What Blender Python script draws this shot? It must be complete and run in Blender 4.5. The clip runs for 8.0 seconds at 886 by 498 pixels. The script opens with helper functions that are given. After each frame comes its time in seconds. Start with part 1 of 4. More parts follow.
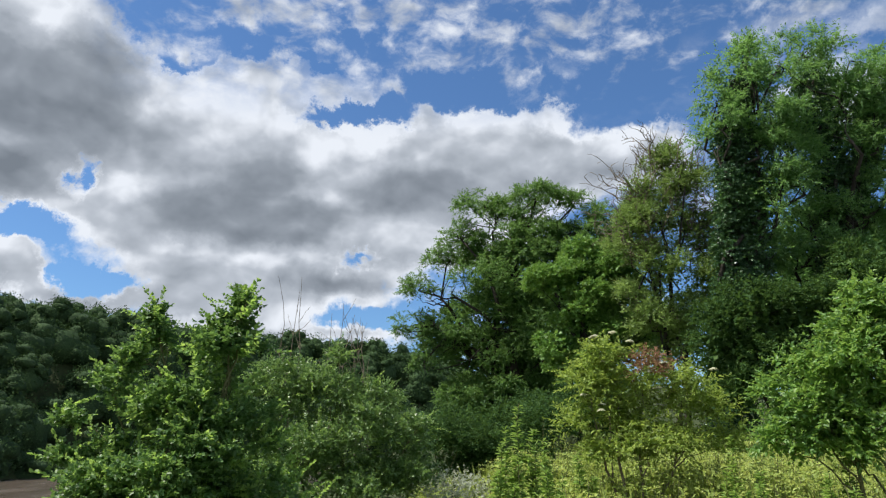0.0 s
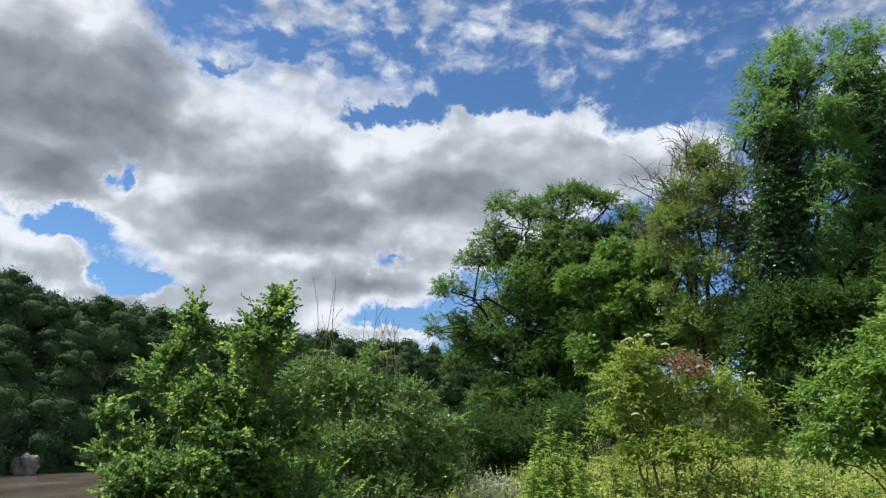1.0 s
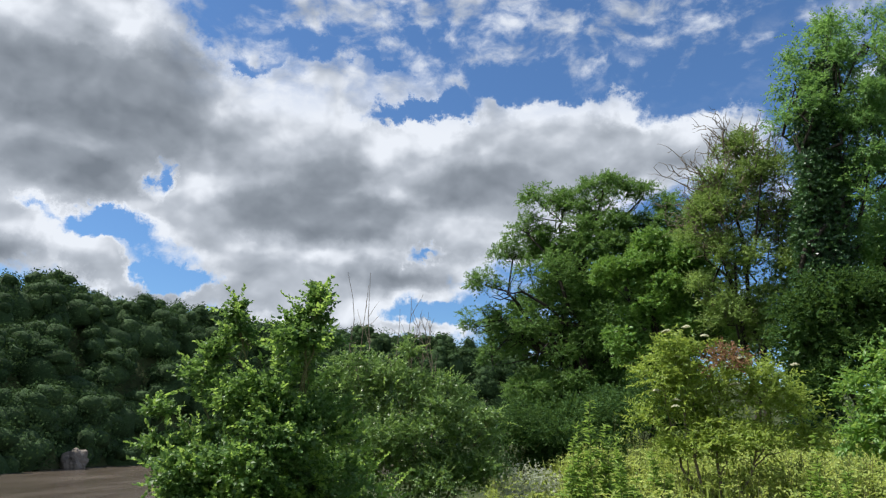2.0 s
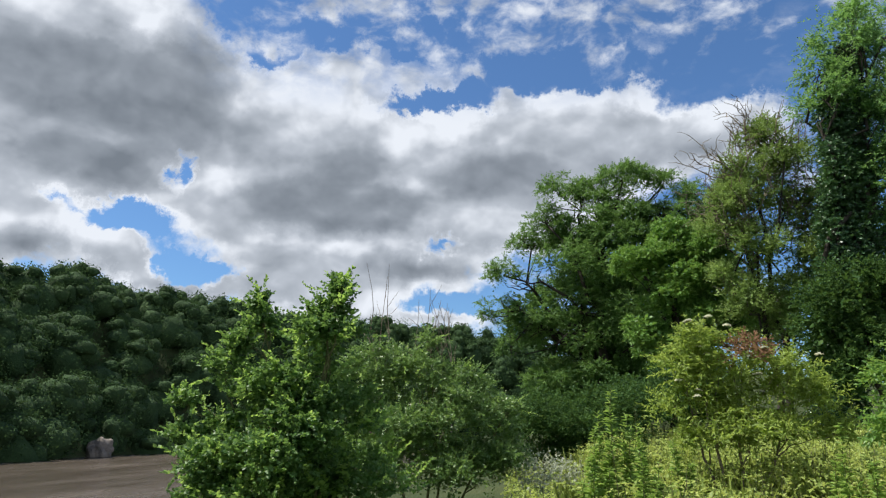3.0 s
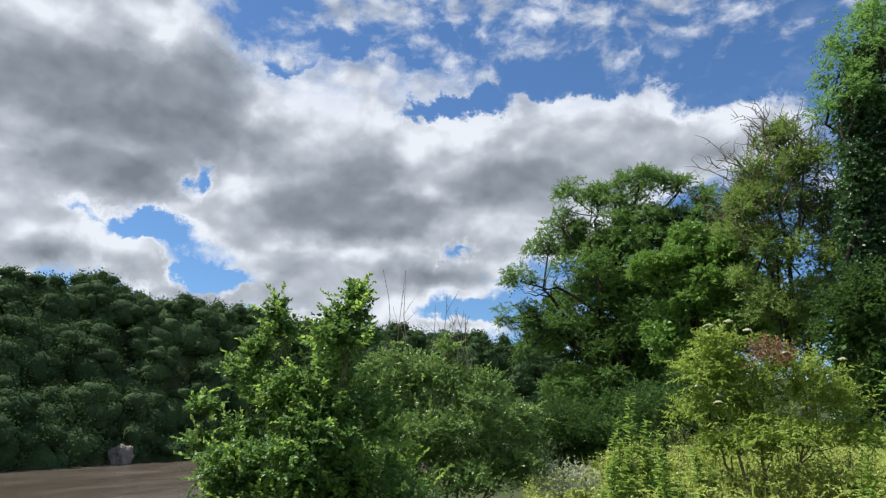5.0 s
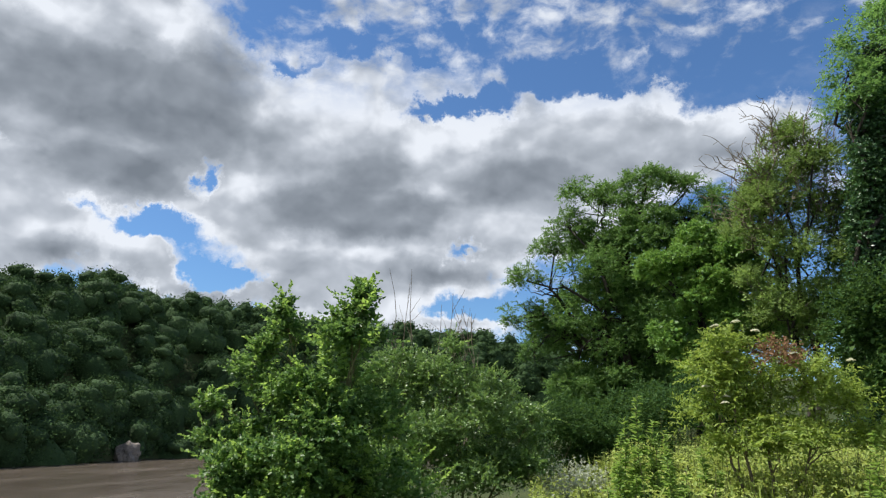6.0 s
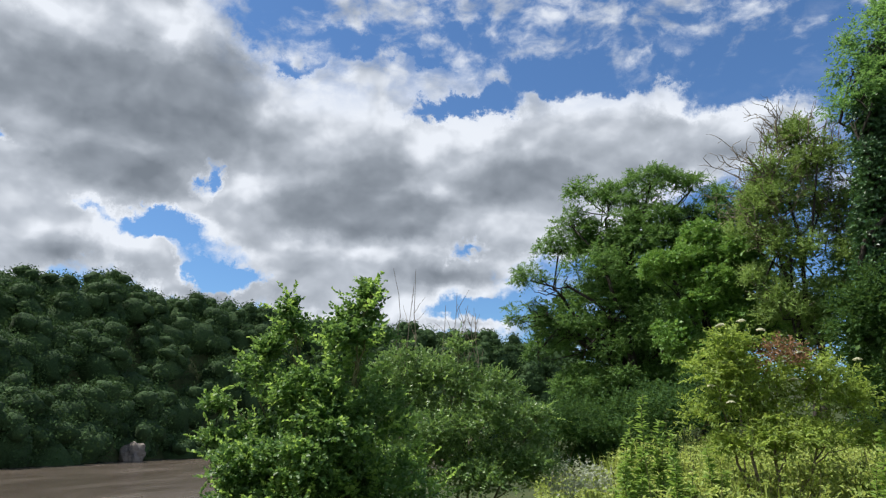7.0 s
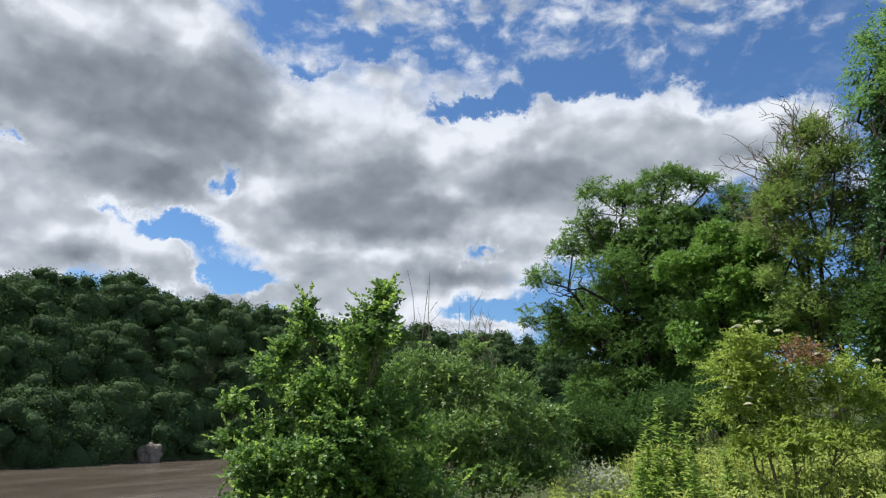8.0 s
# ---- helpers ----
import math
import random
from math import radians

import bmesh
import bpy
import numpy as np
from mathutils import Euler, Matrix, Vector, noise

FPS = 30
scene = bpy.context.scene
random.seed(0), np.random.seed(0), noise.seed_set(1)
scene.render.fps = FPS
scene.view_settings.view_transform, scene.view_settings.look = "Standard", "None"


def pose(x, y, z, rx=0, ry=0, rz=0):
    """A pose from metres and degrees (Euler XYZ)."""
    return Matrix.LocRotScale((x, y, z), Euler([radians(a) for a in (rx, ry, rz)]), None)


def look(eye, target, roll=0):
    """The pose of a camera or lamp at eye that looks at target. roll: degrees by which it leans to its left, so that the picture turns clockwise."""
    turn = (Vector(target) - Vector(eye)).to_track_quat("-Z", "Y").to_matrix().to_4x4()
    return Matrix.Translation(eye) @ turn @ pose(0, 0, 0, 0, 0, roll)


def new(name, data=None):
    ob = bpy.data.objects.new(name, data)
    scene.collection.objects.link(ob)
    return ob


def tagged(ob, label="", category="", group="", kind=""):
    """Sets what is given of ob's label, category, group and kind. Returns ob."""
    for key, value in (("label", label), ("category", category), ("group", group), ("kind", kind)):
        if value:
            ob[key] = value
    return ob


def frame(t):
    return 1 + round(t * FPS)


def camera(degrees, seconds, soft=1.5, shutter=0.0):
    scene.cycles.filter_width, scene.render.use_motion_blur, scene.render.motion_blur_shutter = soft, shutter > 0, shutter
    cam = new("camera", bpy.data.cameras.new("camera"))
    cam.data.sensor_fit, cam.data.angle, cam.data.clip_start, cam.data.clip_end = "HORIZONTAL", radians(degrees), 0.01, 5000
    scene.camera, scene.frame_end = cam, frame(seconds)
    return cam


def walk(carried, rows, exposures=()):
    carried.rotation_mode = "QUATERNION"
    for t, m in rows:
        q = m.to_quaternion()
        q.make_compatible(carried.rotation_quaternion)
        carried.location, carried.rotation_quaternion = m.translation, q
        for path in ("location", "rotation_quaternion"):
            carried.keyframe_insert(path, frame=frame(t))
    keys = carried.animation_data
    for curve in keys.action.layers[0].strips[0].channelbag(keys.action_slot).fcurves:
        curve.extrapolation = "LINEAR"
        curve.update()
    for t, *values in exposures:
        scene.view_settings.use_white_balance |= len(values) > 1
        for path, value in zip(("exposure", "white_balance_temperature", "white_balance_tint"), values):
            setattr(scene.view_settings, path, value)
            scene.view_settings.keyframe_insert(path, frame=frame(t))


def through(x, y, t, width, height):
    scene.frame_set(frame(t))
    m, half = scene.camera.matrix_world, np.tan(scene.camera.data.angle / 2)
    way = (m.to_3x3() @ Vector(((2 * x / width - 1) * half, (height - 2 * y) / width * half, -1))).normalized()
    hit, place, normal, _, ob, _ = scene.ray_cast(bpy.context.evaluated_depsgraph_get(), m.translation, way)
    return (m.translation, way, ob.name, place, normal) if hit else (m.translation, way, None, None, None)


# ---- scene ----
# ---------------------------------------------------------------- camera
cam = camera(67.24, 8.0, soft=1.25)
walk(cam, [
    (0.0, pose(0.000, 0.000, 1.650, 106.500, 0.000, 0.000)),
    (0.5, pose(-0.006, -0.008, 1.649, 106.483, -0.096, 1.298)),
    (1.0, pose(-0.018, -0.027, 1.646, 106.565, -0.995, 2.596)),
    (1.5, pose(-0.029, -0.053, 1.648, 106.446, -0.901, 4.278)),
    (3.0, pose(-0.069, -0.082, 1.636, 105.169, -0.891, 7.171)),
    (3.5, pose(-0.077, -0.084, 1.638, 105.294, -0.770, 7.684)),
    (4.0, pose(-0.077, -0.078, 1.638, 105.575, -0.684, 7.971)),
    (4.5, pose(-0.079, -0.078, 1.634, 105.719, -0.702, 8.294)),
    (6.0, pose(-0.087, -0.078, 1.633, 105.606, -1.181, 9.061)),
    (6.5, pose(-0.092, -0.075, 1.634, 105.599, -1.145, 9.245)),
    (7.0, pose(-0.102, -0.078, 1.631, 105.606, -1.111, 9.398)),
    (7.5, pose(-0.113, -0.087, 1.627, 105.712, -1.167, 9.734)),
    (8.0, pose(-0.119, -0.103, 1.624, 105.710, -1.264, 10.559)),
], exposures=((0.0, 0.45), (8.0, 0.45)))

# ---------------------------------------------------------------- light
SUN_ELEVATION, SUN_AZIMUTH = 60.0, -93.0      # degrees; azimuth from straight ahead (+y) towards +x
sun = new("sun", bpy.data.lights.new("sun", "SUN"))
sun.data.energy, sun.data.angle, sun.data.color = 5.0, radians(0.55), (1.0, 0.95, 0.86)
_se, _sa = radians(SUN_ELEVATION), radians(SUN_AZIMUTH)
sun_way = Vector((math.sin(_sa) * math.cos(_se), math.cos(_sa) * math.cos(_se), math.sin(_se)))
sun.matrix_world = look(tuple(sun_way * 60), (0, 0, 0))

CLOUDS = [
    (-0.493, 0.736, 0.463, 0.121, 0.092, 1.000),
    (-0.438, 0.803, 0.403, 0.113, 0.105, 1.000),
    (-0.520, 0.780, 0.348, 0.072, 0.065, 1.000),
    (-0.308, 0.877, 0.369, 0.160, 0.104, 1.000),
    (-0.379, 0.875, 0.301, 0.149, 0.063, 0.900),
    (-0.154, 0.917, 0.368, 0.117, 0.083, 1.000),
    (-0.203, 0.929, 0.311, 0.149, 0.066, 0.900),
    (-0.029, 0.918, 0.396, 0.135, 0.072, 1.000),
    (0.072, 0.906, 0.418, 0.109, 0.060, 1.000),
    (0.194, 0.889, 0.414, 0.091, 0.059, 1.000),
    (0.280, 0.880, 0.384, 0.069, 0.050, 0.900),
    (0.056, 0.943, 0.329, 0.135, 0.068, 0.900),
    (-0.079, 0.958, 0.276, 0.110, 0.038, 0.600),
]
CLOUDS_LOW = [
    (-0.309, 0.922, 0.232, 0.121, 0.040, 0.900),
    (-0.154, 0.961, 0.229, 0.109, 0.035, 0.900),
    (-0.344, 0.918, 0.194, 0.175, 0.029, 0.800),
    (-0.496, 0.847, 0.194, 0.081, 0.019, 0.800),
    (-0.544, 0.811, 0.215, 0.036, 0.026, 0.800),
    (-0.256, 0.952, 0.168, 0.130, 0.029, 0.800),
    (-0.120, 0.981, 0.154, 0.067, 0.015, 0.700),
    (-0.181, 0.849, 0.497, 0.073, 0.028, 0.800),
    (-0.281, 0.836, 0.472, 0.087, 0.040, 0.900),
    (-0.176, 0.797, 0.578, 0.118, 0.031, 0.600),
    (-0.051, 0.817, 0.574, 0.096, 0.032, 0.580),
    (-0.038, 0.846, 0.532, 0.033, 0.010, 0.600),
    (-0.331, 0.787, 0.521, 0.023, 0.020, 0.750),
]
CLOUDS_THIN = [
    (-0.118, 0.866, 0.487, 0.030, 0.010, 0.550),
    (-0.076, 0.860, 0.504, 0.021, 0.020, 0.550),
    (0.194, 0.801, 0.567, 0.071, 0.027, 0.500),
    (0.330, 0.787, 0.521, 0.028, 0.031, 0.550),
    (0.135, 0.851, 0.508, 0.057, 0.021, 0.450),
    (0.054, 0.837, 0.545, 0.049, 0.024, 0.500),
    (0.430, 0.731, 0.530, 0.065, 0.020, 0.600),
    (0.520, 0.692, 0.501, 0.041, 0.023, 0.600),
    (0.510, 0.752, 0.417, 0.064, 0.043, 0.500),
    (0.256, 0.806, 0.534, 0.024, 0.011, 0.400),
    (-0.020, 0.878, 0.477, 0.033, 0.018, 0.500),
    (-0.286, 0.774, 0.565, 0.054, 0.023, 0.650),
    (0.117, 0.819, 0.561, 0.048, 0.024, 0.400),
]
BLUE_GAPS = [
    (-0.478, 0.807, 0.348, 0.015, 0.030, 1.000),
    (-0.533, 0.801, 0.272, 0.050, 0.019, 1.000),
    (-0.462, 0.860, 0.219, 0.054, 0.018, 1.100),
    (-0.128, 0.954, 0.273, 0.039, 0.012, 0.900),
    (-0.121, 0.977, 0.178, 0.055, 0.018, 0.900),
    (-0.385, 0.747, 0.542, 0.030, 0.031, 0.700),
    (-0.347, 0.792, 0.503, 0.043, 0.012, 0.800),
    (-0.297, 0.795, 0.529, 0.036, 0.017, 0.750),
    (-0.251, 0.814, 0.523, 0.039, 0.013, 0.750),
    (-0.180, 0.829, 0.529, 0.045, 0.011, 0.650),
    (-0.155, 0.874, 0.461, 0.054, 0.015, 0.900),
    (-0.078, 0.877, 0.475, 0.050, 0.018, 0.800),
    (-0.012, 0.861, 0.509, 0.049, 0.021, 0.750),
]
BLUE_GAPS_HIGH = [
    (0.046, 0.868, 0.495, 0.049, 0.026, 0.700),
    (0.112, 0.863, 0.492, 0.074, 0.020, 0.700),
    (0.281, 0.828, 0.485, 0.095, 0.047, 0.900),
    (-0.683, 0.641, 0.350, 0.017, 0.011, 0.800),
    (-0.597, 0.751, 0.283, 0.026, 0.009, 0.500),
    (0.304, 0.786, 0.538, 0.018, 0.031, 0.400),
    (-0.116, 0.826, 0.552, 0.032, 0.008, 0.350),
]
CLOUDS_WEST = [
    (-0.642, 0.621, 0.449, 0.105, 0.077, 1.000),
    (-0.630, 0.668, 0.395, 0.116, 0.072, 1.000),
    (-0.661, 0.671, 0.336, 0.086, 0.036, 0.900),
    (-0.581, 0.738, 0.344, 0.106, 0.061, 1.000),
    (-0.662, 0.694, 0.283, 0.101, 0.036, 0.900),
    (-0.646, 0.728, 0.232, 0.110, 0.040, 0.900),
    (-0.688, 0.699, 0.195, 0.057, 0.036, 0.900),
    (-0.542, 0.809, 0.228, 0.047, 0.028, 0.800),
    (-0.550, 0.684, 0.479, 0.089, 0.074, 1.000),
    (-0.723, 0.575, 0.383, 0.106, 0.079, 0.900),
    (-0.742, 0.631, 0.228, 0.108, 0.047, 0.800),
]
GREY_BASES = [
    (-0.512, 0.741, 0.434, 0.078, 0.050, 0.800),
    (-0.450, 0.763, 0.464, 0.051, 0.044, 0.500),
    (-0.444, 0.798, 0.408, 0.067, 0.045, 0.600),
    (-0.287, 0.907, 0.308, 0.154, 0.036, 1.000),
    (-0.358, 0.871, 0.337, 0.047, 0.032, 0.400),
    (-0.054, 0.931, 0.360, 0.101, 0.034, 0.950),
    (-0.170, 0.957, 0.235, 0.092, 0.017, 0.700),
    (0.097, 0.920, 0.379, 0.092, 0.034, 0.500),
    (-0.531, 0.781, 0.329, 0.050, 0.026, 0.600),
    (0.227, 0.898, 0.378, 0.066, 0.030, 0.400),
    (-0.256, 0.897, 0.360, 0.057, 0.049, 0.600),
    (-0.210, 0.924, 0.318, 0.058, 0.033, 0.500),
]
GREY_WEST = [
    (-0.587, 0.692, 0.421, 0.104, 0.042, 1.000),
    (-0.613, 0.712, 0.343, 0.089, 0.037, 0.600),
    (-0.547, 0.763, 0.344, 0.070, 0.039, 0.600),
    (-0.631, 0.743, 0.224, 0.037, 0.019, 0.600),
    (-0.668, 0.627, 0.400, 0.056, 0.056, 0.400),
    (-0.549, 0.701, 0.456, 0.068, 0.045, 0.400),
    (-0.253, 0.956, 0.146, 0.101, 0.017, 0.300),
    (-0.446, 0.768, 0.460, 0.047, 0.040, 0.400),
]
BRIGHT_BILLOWS = [
    (-0.185, 0.890, 0.417, 0.033, 0.021, 0.800),
    (-0.119, 0.890, 0.439, 0.050, 0.022, 0.800),
    (0.063, 0.885, 0.461, 0.058, 0.020, 0.800),
    (0.193, 0.868, 0.458, 0.057, 0.020, 0.900),
    (0.271, 0.866, 0.421, 0.048, 0.021, 0.500),
    (-0.424, 0.845, 0.327, 0.038, 0.028, 0.600),
    (-0.491, 0.829, 0.269, 0.037, 0.018, 0.700),
    (-0.303, 0.834, 0.462, 0.087, 0.035, 0.800),
    (-0.170, 0.918, 0.360, 0.022, 0.022, 0.600),
    (-0.273, 0.926, 0.262, 0.098, 0.015, 0.600),
    (-0.366, 0.890, 0.273, 0.039, 0.013, 0.600),
    (-0.485, 0.708, 0.513, 0.063, 0.021, 0.700),
    (-0.186, 0.965, 0.183, 0.099, 0.020, 0.500),
    (-0.129, 0.959, 0.252, 0.050, 0.012, 0.600),
    (-0.197, 0.846, 0.496, 0.048, 0.019, 0.500),
    (-0.661, 0.670, 0.339, 0.043, 0.020, 0.700),
    (-0.554, 0.797, 0.241, 0.047, 0.020, 0.700),
    (-0.605, 0.624, 0.495, 0.071, 0.018, 0.600),
]


class Nodes:
    """Short hand for building a node tree."""

    def __init__(self, tree):
        self.tree = tree
        tree.nodes.clear()

    def add(self, kind, **values):
        n = self.tree.nodes.new(kind)
        for key, value in values.items():
            if key.startswith("in_"):
                n.inputs[int(key[3:])].default_value = value
            else:
                setattr(n, key, value)
        return n

    def link(self, a, b):
        self.tree.links.new(a, b)

    def math(self, op, a, b=None, clamp=False):
        n = self.add("ShaderNodeMath", operation=op, use_clamp=clamp)
        for i, v in enumerate((a, b)):
            if v is None:
                continue
            if isinstance(v, (int, float)):
                n.inputs[i].default_value = v
            else:
                self.link(v, n.inputs[i])
        return n.outputs[0]

    def vmath(self, op, a, b=None):
        n = self.add("ShaderNodeVectorMath", operation=op)
        for i, v in enumerate((a, b)):
            if v is None:
                continue
            if isinstance(v, tuple):
                n.inputs[i].default_value = v
            else:
                self.link(v, n.inputs[i])
        return n.outputs[0]

    def noise(self, vec, scale, detail=5.0, rough=0.55, out=0, dist=0.0):
        n = self.add("ShaderNodeTexNoise")
        n.inputs["Scale"].default_value = scale
        n.inputs["Detail"].default_value = detail
        n.inputs["Roughness"].default_value = rough
        n.inputs["Distortion"].default_value = dist
        if vec is not None:
            self.link(vec, n.inputs["Vector"])
        return n.outputs[out]

    def ramp(self, fac, stops, interp="LINEAR"):
        n = self.add("ShaderNodeValToRGB")
        n.color_ramp.interpolation = interp
        while len(n.color_ramp.elements) < len(stops):
            n.color_ramp.elements.new(0.5)
        for e, (p, c) in zip(n.color_ramp.elements, stops):
            e.position, e.color = p, (*c, 1)
        self.link(fac, n.inputs[0])
        return n.outputs[0]

    def smooth(self, v, a, b):
        n = self.add("ShaderNodeMapRange", interpolation_type="SMOOTHSTEP", clamp=True)
        self.link(v, n.inputs[0])
        n.inputs[1].default_value, n.inputs[2].default_value = a, b
        return n.outputs[0]

    def mix(self, fac, a, b, blend="MIX"):
        n = self.add("ShaderNodeMix", data_type="RGBA", blend_type=blend)
        for i, v in ((0, fac), (6, a), (7, b)):
            if isinstance(v, (int, float)):
                n.inputs[i].default_value = v
            elif isinstance(v, tuple):
                n.inputs[i].default_value = (*v, 1)
            else:
                self.link(v, n.inputs[i])
        return n.outputs[2]


def build_sky():
    """A blue summer sky with broken cumulus: soft masses, torn by noise, lit above and grey beneath."""
    world = bpy.data.worlds.new("summer_sky")
    scene.world = world
    world.use_nodes = True
    k = Nodes(world.node_tree)
    sky = k.add("ShaderNodeTexSky", sky_type="NISHITA", sun_disc=False,
                sun_elevation=_se, sun_rotation=_sa, altitude=50.0, air_density=1.0, dust_density=0.4, ozone_density=2.2)
    way = k.add("ShaderNodeTexCoord").outputs["Generated"]
    warp = k.vmath("MULTIPLY", k.vmath("SUBTRACT", k.noise(way, 7.0, 3.0, 0.55, out=1), (0.5, 0.5, 0.5)), (0.10, 0.10, 0.08))
    tear = k.vmath("MULTIPLY", k.vmath("SUBTRACT", k.noise(way, 24.0, 6.0, 0.68, out=1), (0.5, 0.5, 0.5)), (0.085, 0.085, 0.075))
    warped = k.vmath("ADD", k.vmath("ADD", way, warp), tear)

    def cauliflower(vec, scale):
        n = k.add("ShaderNodeTexVoronoi", feature="SMOOTH_F1", normalize=True)
        k.link(vec, n.inputs["Vector"])
        n.inputs["Scale"].default_value = scale
        n.inputs["Detail"].default_value = 2.0
        n.inputs["Roughness"].default_value = 0.45
        n.inputs["Smoothness"].default_value = 0.55
        return n.outputs["Distance"]

    swayed = k.vmath("ADD", k.vmath("ADD", way, k.vmath("MULTIPLY", warp, (0.55, 0.55, 0.55))), k.vmath("MULTIPLY", tear, (0.30, 0.30, 0.30)))

    def masses(rows, combine, vec=warped):
        total = None
        for x, y, z, rx, rz, weight in rows:
            m = k.add("ShaderNodeMapping", vector_type="TEXTURE")
            m.inputs[1].default_value = (x, y, z)
            m.inputs[2].default_value = (0, 0, -math.atan2(x, y))
            m.inputs[3].default_value = (rx * 1.35, 0.6, rz * 1.35)
            k.link(vec, m.inputs[0])
            g = k.add("ShaderNodeTexGradient", gradient_type="SPHERICAL")
            k.link(m.outputs[0], g.inputs[0])
            v = k.math("MULTIPLY", g.outputs[1], weight)
            total = v if total is None else k.math(combine, total, v)
        return total

    body = k.math("ADD", k.math("ADD", masses(CLOUDS, "ADD"), masses(CLOUDS_LOW, "ADD")), masses(CLOUDS_THIN, "ADD"))
    body = k.math("ADD", body, masses(CLOUDS_WEST, "ADD"))
    gaps = k.math("ADD", masses(BLUE_GAPS, "ADD"), masses(BLUE_GAPS_HIGH, "ADD"))
    grey = k.math("ADD", masses(GREY_BASES, "ADD", swayed), masses(GREY_WEST, "ADD", swayed))
    white = masses(BRIGHT_BILLOWS, "ADD", swayed)
    body = k.math("MINIMUM", body, 0.8)
    # away from the masses the same broken cloud goes on round the sky
    split = k.add("ShaderNodeSeparateXYZ")
    k.link(way, split.inputs[0])
    elsewhere = k.math("MULTIPLY", k.smooth(split.outputs[1], 0.55, 0.25), 0.40)
    body = k.math("ADD", body, elsewhere)

    flat = k.vmath("ADD", k.vmath("MULTIPLY", way, (1.0, 1.0, 1.35)), k.vmath("MULTIPLY", warp, (0.5, 0.5, 0.5)))
    lifted = k.vmath("ADD", flat, (-0.012, 0.0, 0.022))
    puff = k.noise(flat, 9.0, 10.0, 0.60)
    heap, heap_up = cauliflower(flat, 13.0), cauliflower(lifted, 13.0)
    soft, soft_up = k.noise(flat, 8.0, 4.0, 0.5), k.noise(lifted, 8.0, 4.0, 0.5)
    broad = k.noise(flat, 5.0, 3.0, 0.5)
    shred = k.noise(flat, 24.0, 9.0, 0.64)
    cover = k.math("ADD", body, k.math("MULTIPLY", k.math("SUBTRACT", puff, 0.5), 0.95))
    cover = k.math("ADD", cover, k.math("MULTIPLY", k.math("SUBTRACT", 0.4, heap), 0.35))
    cover = k.math("ADD", cover, k.math("MULTIPLY", k.math("SUBTRACT", shred, 0.5), 0.9))
    cover = k.math("SUBTRACT", cover, gaps)
    # the high cloud is thin and shredded, with blue showing through
    high = k.math("MULTIPLY", k.smooth(split.outputs[2], 0.43, 0.55), k.smooth(split.outputs[0], -0.47, -0.36))
    wisp = k.noise(k.vmath("ADD", k.vmath("MULTIPLY", way, (1.0, 1.0, 1.7)), k.vmath("MULTIPLY", warp, (0.9, 0.9, 0.9))), 19.0, 8.0, 0.58)
    torn = k.math("ADD", k.math("MULTIPLY", k.math("SUBTRACT", wisp, 0.5), 3.2), k.math("MULTIPLY", k.math("SUBTRACT", body, 0.30), 0.55))
    solid = k.smooth(cover, 0.0, 0.52)
    thin = k.math("MULTIPLY", k.smooth(k.math("SUBTRACT", torn, k.math("MULTIPLY", gaps, 0.55)), -0.30, 0.75), 0.93)
    blend = k.add("ShaderNodeMix", data_type="FLOAT")
    k.link(high, blend.inputs[0])
    k.link(solid, blend.inputs[2])
    k.link(thin, blend.inputs[3])
    alpha = blend.outputs[0]
    mass = k.math("SUBTRACT", k.math("ADD", body, k.math("MULTIPLY", k.math("SUBTRACT", soft, 0.5), 0.8)), gaps)
    thick = k.smooth(mass, 0.2, 0.95)
    relief = k.math("ADD", k.math("MULTIPLY", k.math("SUBTRACT", heap_up, heap), 1.0), k.math("MULTIPLY", k.math("SUBTRACT", soft, soft_up), 1.5))
    tone = k.math("SUBTRACT", 0.95, k.math("MULTIPLY", thick, 0.30))
    tone = k.math("ADD", tone, k.math("MULTIPLY", k.math("SUBTRACT", broad, 0.5), 0.30))
    tone = k.math("ADD", tone, relief)
    tone = k.math("ADD", tone, k.math("MULTIPLY", k.math("SUBTRACT", shred, 0.5), 0.05))
    tone = k.math("ADD", tone, k.math("MULTIPLY", white, 0.55))
    shade = k.math("MULTIPLY", k.math("MINIMUM", k.math("MULTIPLY", grey, 1.10), 0.72), k.math("ADD", 0.48, k.math("MULTIPLY", broad, 0.40)))
    tone = k.math("SUBTRACT", tone, shade, clamp=True)
    colour = k.ramp(tone, [(0.0, (0.195, 0.226, 0.268)), (0.35, (0.300, 0.338, 0.392)), (0.7, (0.50, 0.545, 0.615)), (1.0, (0.84, 0.885, 0.96))])
    deep = k.mix(1.0, sky.outputs[0], (0.68, 0.93, 1.16), "MULTIPLY")
    blue = k.add("ShaderNodeBackground")
    blue.inputs[1].default_value = 0.086
    k.link(deep, blue.inputs[0])
    cloud = k.add("ShaderNodeBackground")
    cloud.inputs[1].default_value = 0.73
    k.link(colour, cloud.inputs[0])
    both = k.add("ShaderNodeMixShader")
    k.link(alpha, both.inputs[0])
    k.link(blue.outputs[0], both.inputs[1])
    k.link(cloud.outputs[0], both.inputs[2])
    out = k.add("ShaderNodeOutputWorld")
    k.link(both.outputs[0], out.inputs[0])
    world.cycles.sampling_method = "MANUAL"
    world.cycles.sample_map_resolution = 512


build_sky()

# ---------------------------------------------------------------- materials


def material(name):
    m = bpy.data.materials.new(name)
    m.use_nodes = True
    return m, Nodes(m.node_tree)


